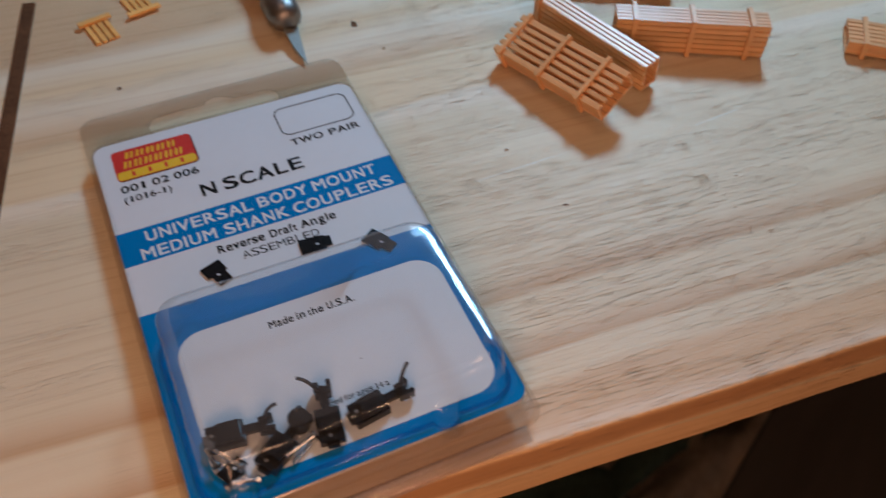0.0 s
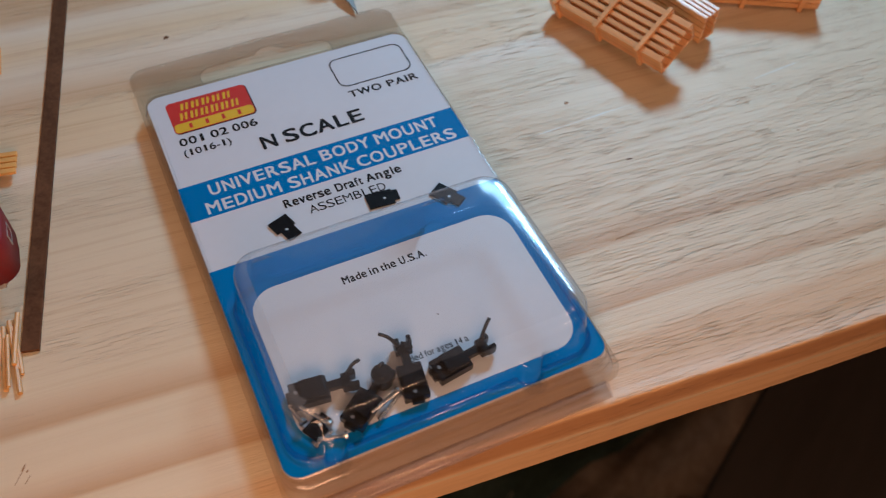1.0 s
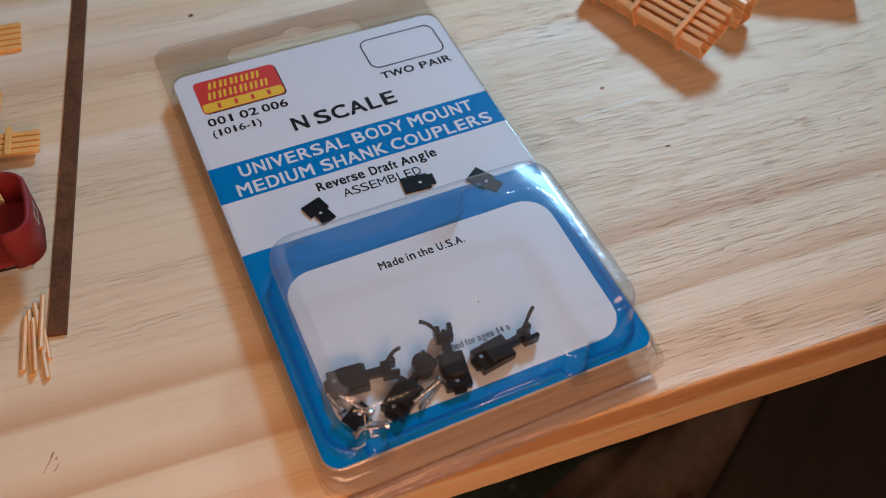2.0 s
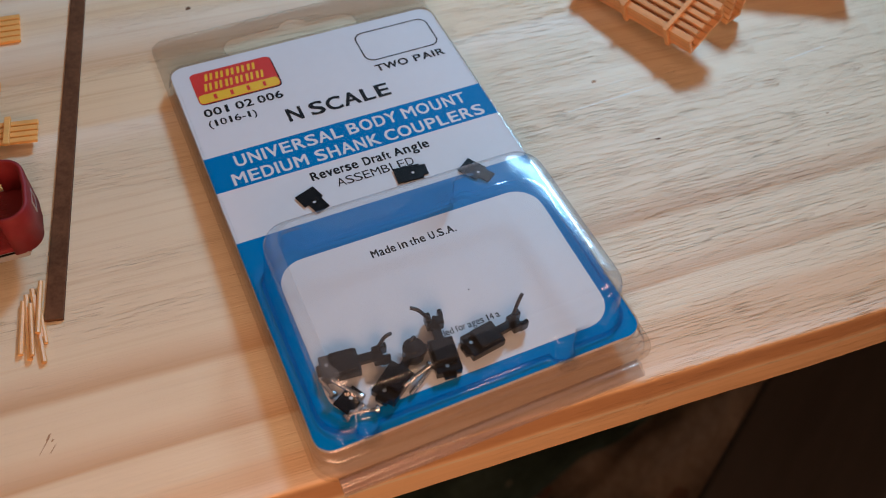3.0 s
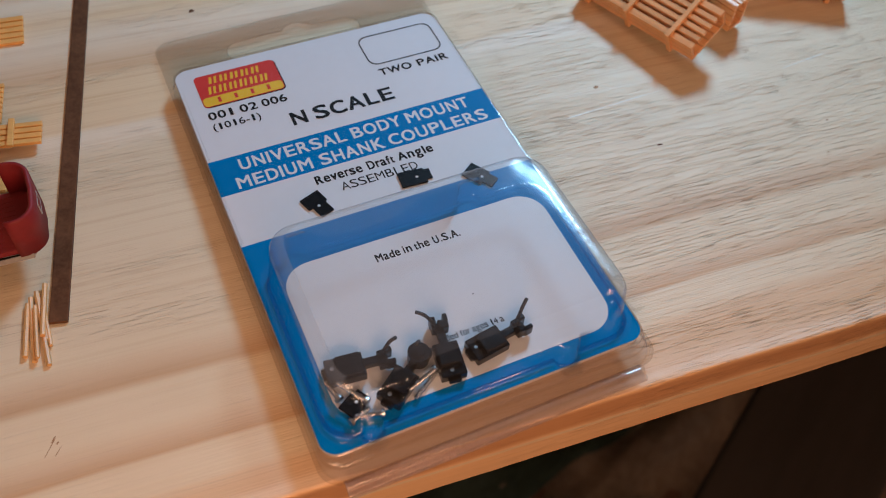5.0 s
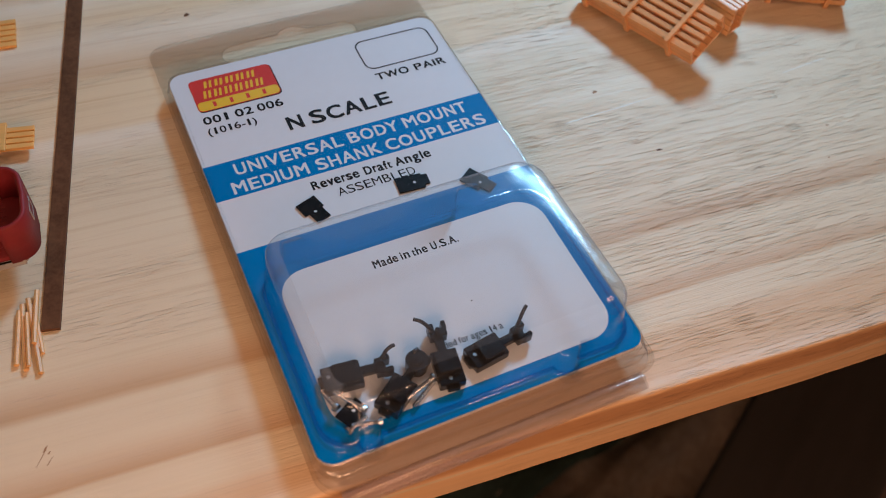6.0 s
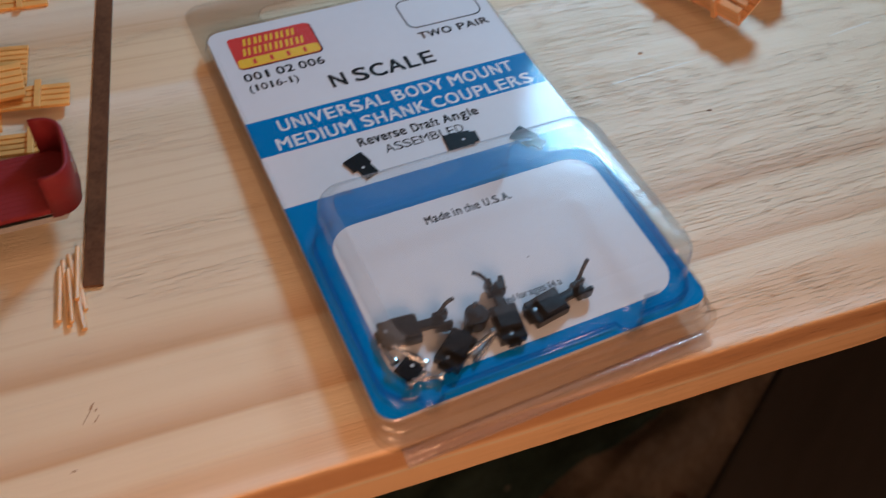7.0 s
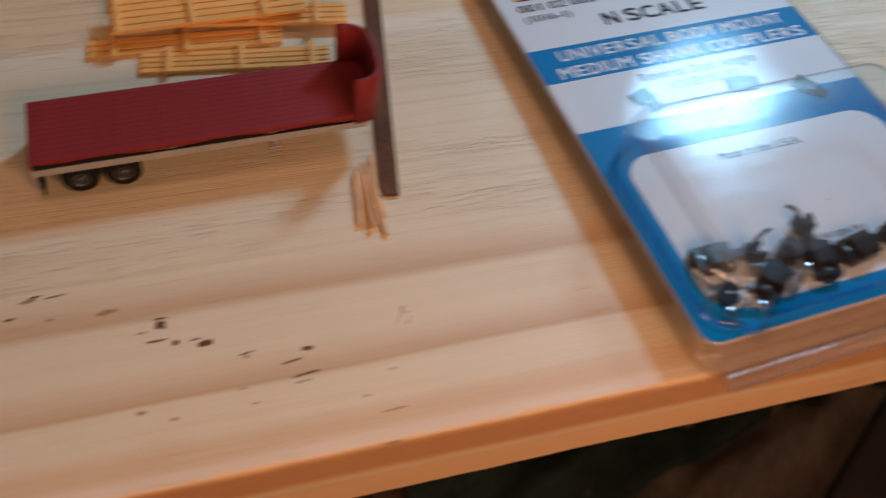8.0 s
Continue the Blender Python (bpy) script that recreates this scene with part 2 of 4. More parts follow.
PINE = pine()
CLEAR = clear("clear_plastic", (0.97, 0.972, 0.975), 0.085, 0.27, 0.03, 1.5)
CLEAR_BLISTER = clear("clear_blister_plastic", (0.93, 0.965, 0.985), 0.09, 1.2, 0.03, 0.3, 0.006, 7.0)
# The top's haze paints in the grey veil of the room's reflection.
CLEAR_TOP = clear("clear_top_plastic", (0.93, 0.962, 0.982), 0.17, 0.5, 0.05, 1.4, 0.055)
CLEAR_SKIRT = clear("clear_skirt_plastic", (0.89, 0.865, 0.85), 0.10, 1.4, 0.02, 0.6, 0.16)
CLEAR_TAB = clear("clear_plastic_tab", (0.93, 0.91, 0.895), 0.12, 0.5, 0.03, 1.0)
CLEAR_RIM = clear("clear_moulded_edge_plastic", (0.93, 0.945, 0.955), 0.07, 1.2, 0.03, 1.0, 0.10, 4.6, (0.74, 0.75, 0.76))
CLEAR_CREASE = clear("thick_clear_plastic", (0.56, 0.68, 0.80), 0.08, 0.9, 0.02)
CLEAR_HINGE = clear("clear_hinge_plastic", (0.965, 0.955, 0.95), 0.08, 1.0, 0.01, 1.0)
PAPER = stuff("card_stock", (0.69, 0.705, 0.735), 0.5, vary=0.015, scale=400, bump=0.004, spec=0.25)
BLUE = stuff("blue_ink", (0.003, 0.18, 0.475), 0.55, vary=0.05, scale=500, bump=0.004, spec=0.15)
INK = stuff("black_ink", (0.008, 0.008, 0.009), 0.6, vary=0.05, bump=0, spec=0.15)
RED_INK = stuff("red_ink", (0.60, 0.030, 0.022), 0.42, vary=0.06, scale=500, bump=0)
YELLOW_INK = stuff("yellow_ink", (0.80, 0.50, 0.02), 0.42, vary=0.05, scale=500, bump=0)
BLACK_PLASTIC = stuff("black_acetal", (0.009, 0.009, 0.010), 0.20, vary=0.15, scale=1500, bump=0.03)
BLACK_GLOSS = stuff("black_moulded_plastic", (0.008, 0.008, 0.009), 0.4, vary=0.15, scale=1500, bump=0.004, spec=0.07)
STEEL = stuff("bright_steel", (0.62, 0.63, 0.64), 0.25, 1.0, vary=0.08, scale=2500, bump=0.02)
BLUED = stuff("blackened_wire", (0.05, 0.05, 0.055), 0.4, 0.6, bump=0.02)
STRIP = stuff("bronze_strip_metal", (0.115, 0.055, 0.027), 0.6, 0.0, vary=0.3, scale=700, bump=0.03, spec=0.10)
BASSWOOD = stuff("basswood", (0.85, 0.45, 0.125), 0.5, vary=0.1, scale=1200, bump=0.05, stretch=(0.12, 1, 1), each=0.10)
CRATEWOOD = stuff("oiled_basswood", (0.78, 0.43, 0.19), 0.36, vary=0.12, scale=1200, bump=0.05, stretch=(0.12, 1, 1), each=0.10)
COLLAR = stuff("dull_grey_metal", (0.26, 0.24, 0.23), 0.42, 1.0, vary=0.15, scale=1500, bump=0.03)
BLADE = stuff("grey_blade_steel", (0.20, 0.215, 0.20), 0.55, 0.0, vary=0.15, scale=900, bump=0.02)
STICKWOOD = stuff("pale_stick_wood", (0.70, 0.41, 0.155), 0.45, vary=0.1, scale=1500, bump=0.05, stretch=(1, 1, 0.1), each=0.08)
MAROON = stuff("maroon_plastic", (0.21, 0.017, 0.020), 0.55, vary=0.08, scale=600, bump=0.02, spec=0.3)
GREY_PLASTIC = stuff("grey_plastic", (0.36, 0.34, 0.33), 0.45, vary=0.08, scale=600, bump=0.02)
DARK_GREY = stuff("dark_grey_plastic", (0.05, 0.05, 0.05), 0.3, vary=0.1, bump=0.02)
RUBBER = stuff("black_rubber", (0.008, 0.008, 0.008), 0.6, vary=0.15, scale=900, bump=0.03, spec=0.2)
PITCH = stuff("dark_pitch", (0.13, 0.066, 0.032), 0.8, vary=0.4, scale=1500, bump=0.05, spec=0.15)
PITCH_TAN = stuff("tan_pitch", (0.38, 0.24, 0.13), 0.8, vary=0.4, scale=1500, bump=0.05, spec=0.15)
SCRATCH = stuff("bare_scratched_wood", (0.80, 0.73, 0.62), 0.4, vary=0.2, scale=900, bump=0.03)
PLASTER = stuff("warm_wall_paint", (0.62, 0.63, 0.64), 0.85, vary=0.06, scale=8, bump=0.3)
FLOORING = stuff("dark_floor_boards", (0.12, 0.10, 0.085), 0.6, vary=0.2, scale=30, bump=0.3, stretch=(0.1, 1, 1))
BLACKWOOD = stuff("black_stained_wood", (0.055, 0.046, 0.038), 0.6, vary=0.2, scale=60, bump=0.2, stretch=(0.15, 1, 1))
GREEN_CLOTH = stuff("dark_green_cloth", (0.065, 0.10, 0.075), 0.95, vary=0.25, scale=120, bump=0.8)
TAN_CLOTH = stuff("tan_cloth", (0.36, 0.29, 0.21), 0.95, vary=0.25, scale=120, bump=0.8)
BROWN_CLOTH = stuff("brown_cloth", (0.28, 0.17, 0.12), 0.95, vary=0.2, scale=120, bump=0.8)

# ---- room ----
# Walls and ceiling are unseen, set close to bounce light and feed reflections.
def room_side(name, x0, x1, y0, y1, z0, z1, material, label):
    ob = part(name, box(x0, x1, y0, y1, z0, z1), material)
    return tagged(ob, label, "wall" if name.startswith("wall") else name, kind="structure")


room_side("floor", -1060, 1060, -1260, 760, -800, -740, FLOORING, "dark brown wooden floor in shadow")
room_side("ceiling", -1060, 1060, -1260, 760, 1640, 1700, PLASTER, "unseen plain ceiling that bounces light")
room_side("wall_north", -1060, 1060, 700, 760, -740, 1640, PLASTER, "unseen plain wall set close to bounce light")
room_side("wall_south", -1060, 1060, -1260, -1200, -740, 1640, PLASTER, "unseen plain wall set close to bounce light")
room_side("wall_east", 1000, 1060, -1200, 700, -740, 1640, PLASTER, "unseen plain wall set close to bounce light")
room_side("wall_west", -1060, -1000, -1200, 700, -740, 1640, PLASTER, "unseen plain wall set close to bounce light")

# ---- workbench ----
BENCH_TURN = -5.1
bench = thing("workbench", mmpose(0, -71.2, 0, 0, 0, BENCH_TURN), "pale pine workbench with a straight bare front edge", "table")


def board(x0, x1, deep, thick):
    """The board, swept along its length, with a slightly chipped and uneven front edge."""
    bm = bmesh.new()
    xs = [x0] + [-170 + 2.0 * k for k in range(226)] + [x1]
    rows = []
    for x in xs:
        b = 0.4 + 0.6 * max(0.0, noise.noise(Vector((x * 0.06, 1.7, 0)))) + 0.5 * max(0.0, noise.noise(Vector((x * 0.23, 5.2, 0))) - 0.15)
        e = 0.22 * noise.noise(Vector((x * 0.03, 8.1, 0))) + 0.10 * noise.noise(Vector((x * 0.3, 3.3, 0)))
        rows.append([bm.verts.new((x, y, z)) for y, z in ((deep, 0), (3.0, 0), (e + b * 1.2, 0), (e + b * 0.45, -b * 0.3), (e + 0.05, -b), (e, -b - 0.5), (e, -thick + 0.9), (e + 0.3, -thick + 0.25), (e + 0.9, -thick), (deep, -thick))])
    for p, q in zip(rows, rows[1:]):
        for k in range(10):
            bm.faces.new((p[k], p[(k + 1) % 10], q[(k + 1) % 10], q[k]))
    bm.faces.new(rows[0])
    bm.faces.new(rows[-1][::-1])
    bmesh.ops.recalc_face_normals(bm, faces=bm.faces[:])
    return bm


top = part("tabletop", board(-900, 900, 640, 21.6), PINE, bench, "unfinished pine board with tan grain bands")
for sx in (-820, 820):
    for sy in (70, 570):
        part("leg", box(sx - 30, sx + 30, sy - 30, sy + 30, -739, -21.6, 2.0), PINE, bench)


def on_bench(x, y):
    """From the plan to the board's own axes."""
    c, s = math.cos(radians(BENCH_TURN)), math.sin(radians(BENCH_TURN))
    dy = y + 71.2
    return c * x + s * dy, -s * x + c * dy


def fleck(x, y, length, width, turn, material, seed):
    """A small uneven pitch mark in the board."""
    rnd = random.Random(seed)
    u, v = on_bench(x, y)
    bm = bmesh.new()
    n = 14
    rim = []
    for k in range(n):
        a = 2 * math.pi * k / n
        w = 0.6 + 0.55 * rnd.random()
        rim.append(bm.verts.new((length / 2 * w * math.cos(a), width / 2 * w * math.sin(a), 0.0)))
    mid = bm.verts.new((0, 0, 0.035))
    for k in range(n):
        bm.faces.new((rim[k], rim[(k + 1) % n], mid))
    part("pitch_mark", bm, material, top, m=mmpose(u, v, 0.012, 0, 0, turn))


for k, (x, y, ln, wd, turn, mt) in enumerate((
        (-65.2, -44.7, 2.6, 1.1, 5, PITCH), (-81.6, -38.5, 3.2, 1.5, 8, PITCH), (-83.2, -37.3, 2.2, 0.5, 4, PITCH), (-88.4, -32.7, 2.0, 2.0, 20, PITCH), (-88.3, -31.3, 2.4, 0.5, 0, PITCH), (-86.5, -37.0, 1.6, 1.1, 0, PITCH),
        (-89.8, -35.7, 4.2, 0.5, 4, PITCH), (-91.8, -33.4, 2.2, 0.5, 4, PITCH_TAN), (-66.4, -49.5, 6.0, 0.5, 6, PITCH), (-67.5, -50.8, 3.5, 0.35, 6, PITCH_TAN), (-46.5, -41.5, 1.8, 0.4, 55, PITCH_TAN), (-47.6, -43.2, 5.0, 0.22, 57, PITCH_TAN), (-46.2, -44.4, 2.6, 0.22, 52, PITCH_TAN),
        (-46.0, -42.6, 0.9, 0.4, 40, PITCH_TAN), (-75.4, -42.6, 3.0, 0.4, 8, PITCH), (-75.6, -43.3, 1.2, 0.8, 8, PITCH_TAN), (-68.0, -46.4, 4.6, 0.5, 8, PITCH),
        (-109.4, -21.3, 3.4, 1.0, 5, PITCH_TAN), (-108.4, -20.6, 2.4, 0.5, 5, PITCH), (-104.8, -21.4, 4.0, 0.4, 6, PITCH), (-96.8, -27.4, 4.0, 1.4, 4, PITCH_TAN), (-106.3, -26.2, 2.0, 0.5, 0, PITCH_TAN),
        (-112.7, -24.2, 2.2, 0.6, 0, PITCH), (-77.5, -49.2, 1.8, 0.4, 4, PITCH_TAN), (-94.2, -48.7, 1.8, 1.0, 0, PITCH_TAN), (-89.2, -51.4, 1.6, 0.6, 0, PITCH_TAN), (-56.5, -66.4, 4.2, 0.4, 4, PITCH_TAN), (-57.9, -56.7, 1.4, 0.4, 4, PITCH_TAN),
        (11.7, 72.0, 1.9, 1.5, 10, PITCH), (85.0, 73.9, 2.4, 4.0, 0, PITCH), (89.2, 59.2, 1.3, 1.2, 0, PITCH_TAN), (104.1, 5.3, 1.7, 1.2, 0, PITCH_TAN),
        (109.3, -18.9, 2.0, 0.6, -5, PITCH), (149.9, -37.3, 0.9, 0.4, 0, PITCH_TAN), (157.0, -27.8, 1.2, 0.5, 0, PITCH_TAN), (-54.0, -60.5, 5.0, 0.4, 4, PITCH_TAN),
        (105.0, -2.0, 31.0, 0.45, 5.2, SCRATCH), (166.0, -6.5, 20.0, 0.5, 8, SCRATCH), (-76.0, -52.5, 1.6, 0.4, 5, PITCH_TAN), (-52.0, -53.0, 1.3, 0.4, 5, PITCH_TAN))):
    fleck(x, y, ln, wd, turn, mt, 50 + k)

# ---- carded blister pack ----
PACK = mmpose(0, 0, 6.0, -1.08, 0.38, 0)
pack = thing("blister_pack", PACK, "clear blister pack with a white and blue printed card", "package")
card = part("backing_card", loft([ring(0.1, 71.9, -68.95, 43.9, 3.5, -1.05), ring(0, 72, -69.1, 44, 3.6, -0.9), ring(0, 72, -69, 44, 3.6, 0.0)], True, True), PAPER, pack, "white card printed in blue, red and black")


def flat(name, loops, z, material, parent, label=""):
    return part(name, plate(loops, z, z + 0.02), material, parent, label)


def clipped(x0, x1, y0, y1, r, n=7):
    """The outline of the panel whose lower corners follow the card's."""
    out = [(x1, y1), (x0, y1)]
    for cx, cy, a0 in ((x0 + r, y0 + r, 180), (x1 - r, y0 + r, 270)):
        out += [(cx + r * math.cos(radians(a0 + 90 * k / n)), cy + r * math.sin(radians(a0 + 90 * k / n))) for k in range(n + 1)]
    return out


flat("blue_band", [[(0.02, 0.1), (71.98, 0.1), (71.98, 11.3), (0.02, 11.3)]], 0.02, BLUE, card, "printed blue band")
flat("blue_panel", [clipped(0.02, 71.98, -68.98, -15.3, 3.5)], 0.02, BLUE, card, "printed blue panel")
flat("white_panel", [ring(5.5, 68.3, -63.9, -24.4, 6.4)], 0.06, PAPER, card, "white rounded panel in the blue print")
flat("outline_box", [ring(48.3, 69.2, 28.9, 40.3, 2.6), ring(48.65, 68.85, 29.25, 39.95, 2.3)], 0.03, INK, card, "empty printed box with rounded corners")
flat("logo_edge", [ring(4.35, 25.5, 28.75, 40.4, 1.4)], 0.03, INK, card)
flat("logo_field", [ring(4.3, 25.2, 29.05, 40.5, 1.2)], 0.06, RED_INK, card, "red printed badge")
flat("logo_foot", [ring(4.55, 25.0, 29.25, 32.4, 1.0)], 0.10, YELLOW_INK, card, "yellow strip of the badge")
for y0, y1, x0, x1, n in ((37.0, 39.4, 7.6, 21.4, 5), (33.4, 36.0, 6.6, 22.6, 6)):
    step = (x1 - x0) / n
    for k in range(n):
        for a, b in ((0.0, 0.26), (0.46, 0.70)):
            flat("logo_bar", [[(x0 + (k + a) * step, y0), (x0 + (k + b) * step, y0), (x0 + (k + b) * step + 0.5, y1), (x0 + (k + a) * step + 0.5, y1)]], 0.10, YELLOW_INK, card)
for k in range(4):
    x = 8.2 + 4.2 * k
    flat("logo_bar", [[(x, 30.0), (x + 0.8, 30.0), (x + 0.8, 31.7), (x, 31.7)]], 0.14, RED_INK, card)


# Advance width, and the left and right edge of the black, of each character of a plain grotesque face, in thousandths of its size.
FACE = {"A": (722, 20, 702), "B": (722, 76, 669), "C": (722, 44, 684), "D": (722, 76, 685), "E": (667, 76, 621), "H": (722, 71, 651), "I": (278, 64, 214), "K": (722, 87, 722),
        "L": (611, 76, 583), "M": (833, 69, 765), "N": (722, 69, 654), "O": (778, 44, 734), "P": (667, 76, 627), "R": (722, 76, 677), "S": (667, 39, 629), "T": (611, 14, 598), "U": (722, 72, 651)}
FACE.update({"V": (667, 19, 648), "W": (944, 6, 938), "Y": (667, 15, 653), "a": (556, 29, 527), "d": (611, 35, 551), "e": (556, 23, 528), "f": (333, 10, 318), "g": (611, 40, 553), "h": (611, 65, 546),
             "i": (278, 69, 209), "l": (278, 69, 209), "n": (611, 65, 546), "o": (611, 34, 578), "r": (389, 64, 384), "s": (556, 30, 519), "t": (333, 10, 309), "v": (556, 13, 543)})
FACE.update({"0": (556, 32, 524), "1": (556, 190, 385), "2": (556, 26, 511), "4": (556, 27, 526), "6": (556, 31, 520), ".": (278, 64, 214), "(": (333, 35, 314), ")": (333, 19, 298), "-": (333, 27, 306)})
GLYPHS = {}


def glyph(char):
    """The built-in font's outline of one character: its points and faces."""
    if char not in GLYPHS:
        cu = bpy.data.curves.new("letters", "FONT")
        cu.body, cu.resolution_u = char, 4
        ob = bpy.data.objects.new("letters", cu)
        scene.collection.objects.link(ob)
        bpy.context.view_layer.update()
        me = bpy.data.meshes.new_from_object(ob.evaluated_get(bpy.context.evaluated_depsgraph_get()))
        GLYPHS[char] = [(v.co.x, v.co.y) for v in me.vertices], [tuple(p.vertices) for p in me.polygons]
        bpy.data.objects.remove(ob)
        bpy.data.curves.remove(cu)
        bpy.data.meshes.remove(me)
    return GLYPHS[char]


def lettering(text, x0, x1, base, cap, material, z, weight=0.0, parent=card, m=None):
    """One word of print between x0 and x1, with its capitals cap high and its strokes thickened by weight."""
    caps, small = (max(y for _, y in glyph(c)[0]) for c in "Hx")
    chars = [c for c in text if c != " "]
    total = sum(FACE[c][0] if c != " " else 278 for c in text) - FACE[chars[0]][1] - (FACE[chars[-1]][0] - FACE[chars[-1]][2])
    k, pen = (x1 - x0) / total, -FACE[chars[0]][1]
    sx, sy = weight * cap, 0.7 * weight * cap
    verts, polys = [], []
    for c in text:
        if c == " ":
            pen += 278
            continue
        pts, faces = glyph(c)
        width, left, right = FACE[c]
        lo, hi = min(x for x, _ in pts), max(x for x, _ in pts)
        if c in "aegnorsv":
            rise = 0.74 * cap / small
        elif c in "dfhil":
            rise = cap / max(y for _, y in pts)
        else:
            rise = cap / caps
        fit = ((right - left) * k - 2 * sx) / (hi - lo)
        at = x0 + (pen + left) * k + sx
        shifts = ((-sx, -sy), (-sx, sy), (sx, -sy), (sx, sy), (0.0, 0.0)) if weight else ((0.0, 0.0),)
        for n, (dx, dy) in enumerate(shifts):
            polys += [tuple(i + len(verts) for i in f) for f in faces]
            verts += [((at + (x - lo) * fit + dx) * MM, (base + sy + y * rise * (1 - 2 * sy / cap) + dy) * MM, (z + 0.006 * n) * MM) for x, y in pts]
        pen += width
    me = bpy.data.meshes.new("lettering")
    me.from_pydata(verts, [], polys)
    me.materials.append(material)
    ob = new("lettering", me)
    ob.parent = parent
    if m is not None:
        ob.matrix_basis = m
    ob["label"] = "printed line of lettering"
    return ob


def words(base, cap, material, z, weight, *placed):
    for text, x0, x1 in placed:
        lettering(text, x0, x1, base, cap, material, z, weight)


words(24.7, 2.45, INK, 0.05, 0.036, ("TWO", 49.4, 58.4), ("PAIR", 60.1, 68.8))
words(15.75, 4.5, INK, 0.05, 0.035, ("N", 22.9, 26.75), ("SCALE", 28.7, 49.8))
words(6.4, 3.6, PAPER, 0.06, 0.027, ("UNIVERSAL", 6.7, 33.3), ("BODY", 34.9, 47.9), ("MOUNT", 49.4, 66.5))
words(0.95, 3.6, PAPER, 0.06, 0.027, ("MEDIUM", 4.6, 22.8), ("SHANK", 24.8, 41.1), ("COUPLERS", 42.5, 69.1))
words(-4.3, 2.6, INK, 0.05, 0.034, ("Reverse", 21.6, 33.2), ("Draft", 34.6, 41.4), ("Angle", 42.4, 51.5))
words(-8.1, 2.45, INK, 0.05, 0.0, ("ASSEMBLED", 26.6, 45.9))
words(24.6, 2.6, INK, 0.05, 0.03, ("001", 4.3, 10.4), ("02", 12.2, 16.6), ("006", 17.8, 24.3))
words(20.9, 2.2, INK, 0.05, 0.018, ("(1016-1)", 4.4, 16.3))
words(-30.2, 2.1, INK, 0.09, 0.034, ("Made", 26.3, 32.0), ("in", 32.8, 34.8), ("the", 35.5, 39.1), ("U.S.A.", 40.1, 46.6))
words(-54.3, 1.5, INK, 0.09, 0.012, ("ded for ages 14 a", 32.1, 45.6))

part("dust_speck", box(42.1, 42.4, -45.75, -45.5, 0.08, 0.2, 0.04, 1), INK, card, "tiny dark speck")

# The clear front: skirt, cover over the card, and the raised blister with half-round snap columns on its walls.
COLUMNS = ((53.2, -1, 2.8, 6.6), (10.2, -1, 2.6, 6.4), (10.9, 1, 2.5, 7.6), (51.9, 1, 2.6, 7.6))


def blister_ring(x0, x1, y0, y1, r, z, foot=False):
    """A rounded rectangle whose long sides swell out at the snap columns."""
    def swell(h):
        if foot or z < 0.5 or z > h:
            return 0.0
        return 1.0 if z < h - 1.8 else math.sqrt(max(0.0, 1 - ((z - h + 1.8) / 1.8) ** 2))
    def side(sign, y, order):
        pts = []
        for x, way, rc, h in sorted(COLUMNS, reverse=order):
            if way == sign:
                arc = [(x + rc * math.cos(radians(15 * k)), y + sign * rc * 0.85 * swell(h) * math.sin(radians(15 * k)) ** 0.8) for k in range(13)]
                arc = arc if order else arc[::-1]
                lo, hi, n = x0 + r, x1 - r, len(pts)
                pts += [(min(max(px, lo + 0.012 * (26 - n - k if order else n + k)), hi - 0.012 * (n + k if order else 26 - n - k)), py) for k, (px, py) in enumerate(arc)]
        return pts
    def corner(cx, cy, a0, n=8):
        return [(cx + r * math.cos(radians(a0 + 90 * k / n)), cy + r * math.sin(radians(a0 + 90 * k / n))) for k in range(n + 1)]
    pts = corner(x0 + r, y0 + r, 180) + side(-1, y0, False) + corner(x1 - r, y0 + r, 270) + corner(x1 - r, y1 - r, 0) + side(1, y1, True) + corner(x0 + r, y1 - r, 90)
    return [(x, y, z) for x, y in pts]


FRONT = [(0.0, 72.0, -69.4, 44.4, 3.6, 0.48), (0.3, 71.7, -69.25, 44.1, 3.5, 0.52), (0.6, 71.4, -69.2, 43.8, 3.4, 0.52), (0.8, 71.2, -69.15, 43.6, 3.3, 0.52)]
SKIRT = [(-1.0, 73.0, -72.9, 45.8, 4.8, -4.0), (-0.95, 72.95, -72.6, 45.7, 4.7, -3.2), (-0.9, 72.9, -72.3, 45.6, 4.6, -2.8), (-0.65, 72.65, -71.6, 45.3, 4.4, -2.65), (-0.6, 72.6, -71.4, 45.2, 4.4, -2.4), (-0.6, 72.6, -71.2, 45.2, 4.4, -1.5),
         (-0.58, 72.58, -70.9, 45.2, 4.3, -1.3), (-0.45, 72.45, -70.3, 45.0, 4.1, -1.2), (-0.4, 72.4, -70.1, 44.9, 4.1, -0.9), (-0.35, 72.35, -69.9, 44.8, 4.0, -0.1), (-0.2, 72.2, -69.65, 44.6, 3.8, 0.3), (0.0, 72.0, -69.4, 44.4, 3.6, 0.48)]
WALL = [(-1.9, 0.52), (-1.5, 0.52), (-1.2, 0.52), (-0.9, 0.53), (-0.5, 0.56), (-0.15, 0.75), (0.0, 1.2), (0.06, 2.0), (0.15, 3.4), (0.25, 4.6), (0.28, 5.0), (0.31, 5.5), (0.34, 6.0), (0.37, 6.4), (0.4, 6.7), (0.44, 7.2), (0.47, 7.7), (0.58, 9.6), (0.66, 10.5), (0.74, 11.1), (0.9, 11.6), (1.1, 11.95), (1.4, 12.2), (1.8, 12.34), (2.6, 12.42), (4.0, 12.5), (5.6, 12.53), (7.6, 12.55)]
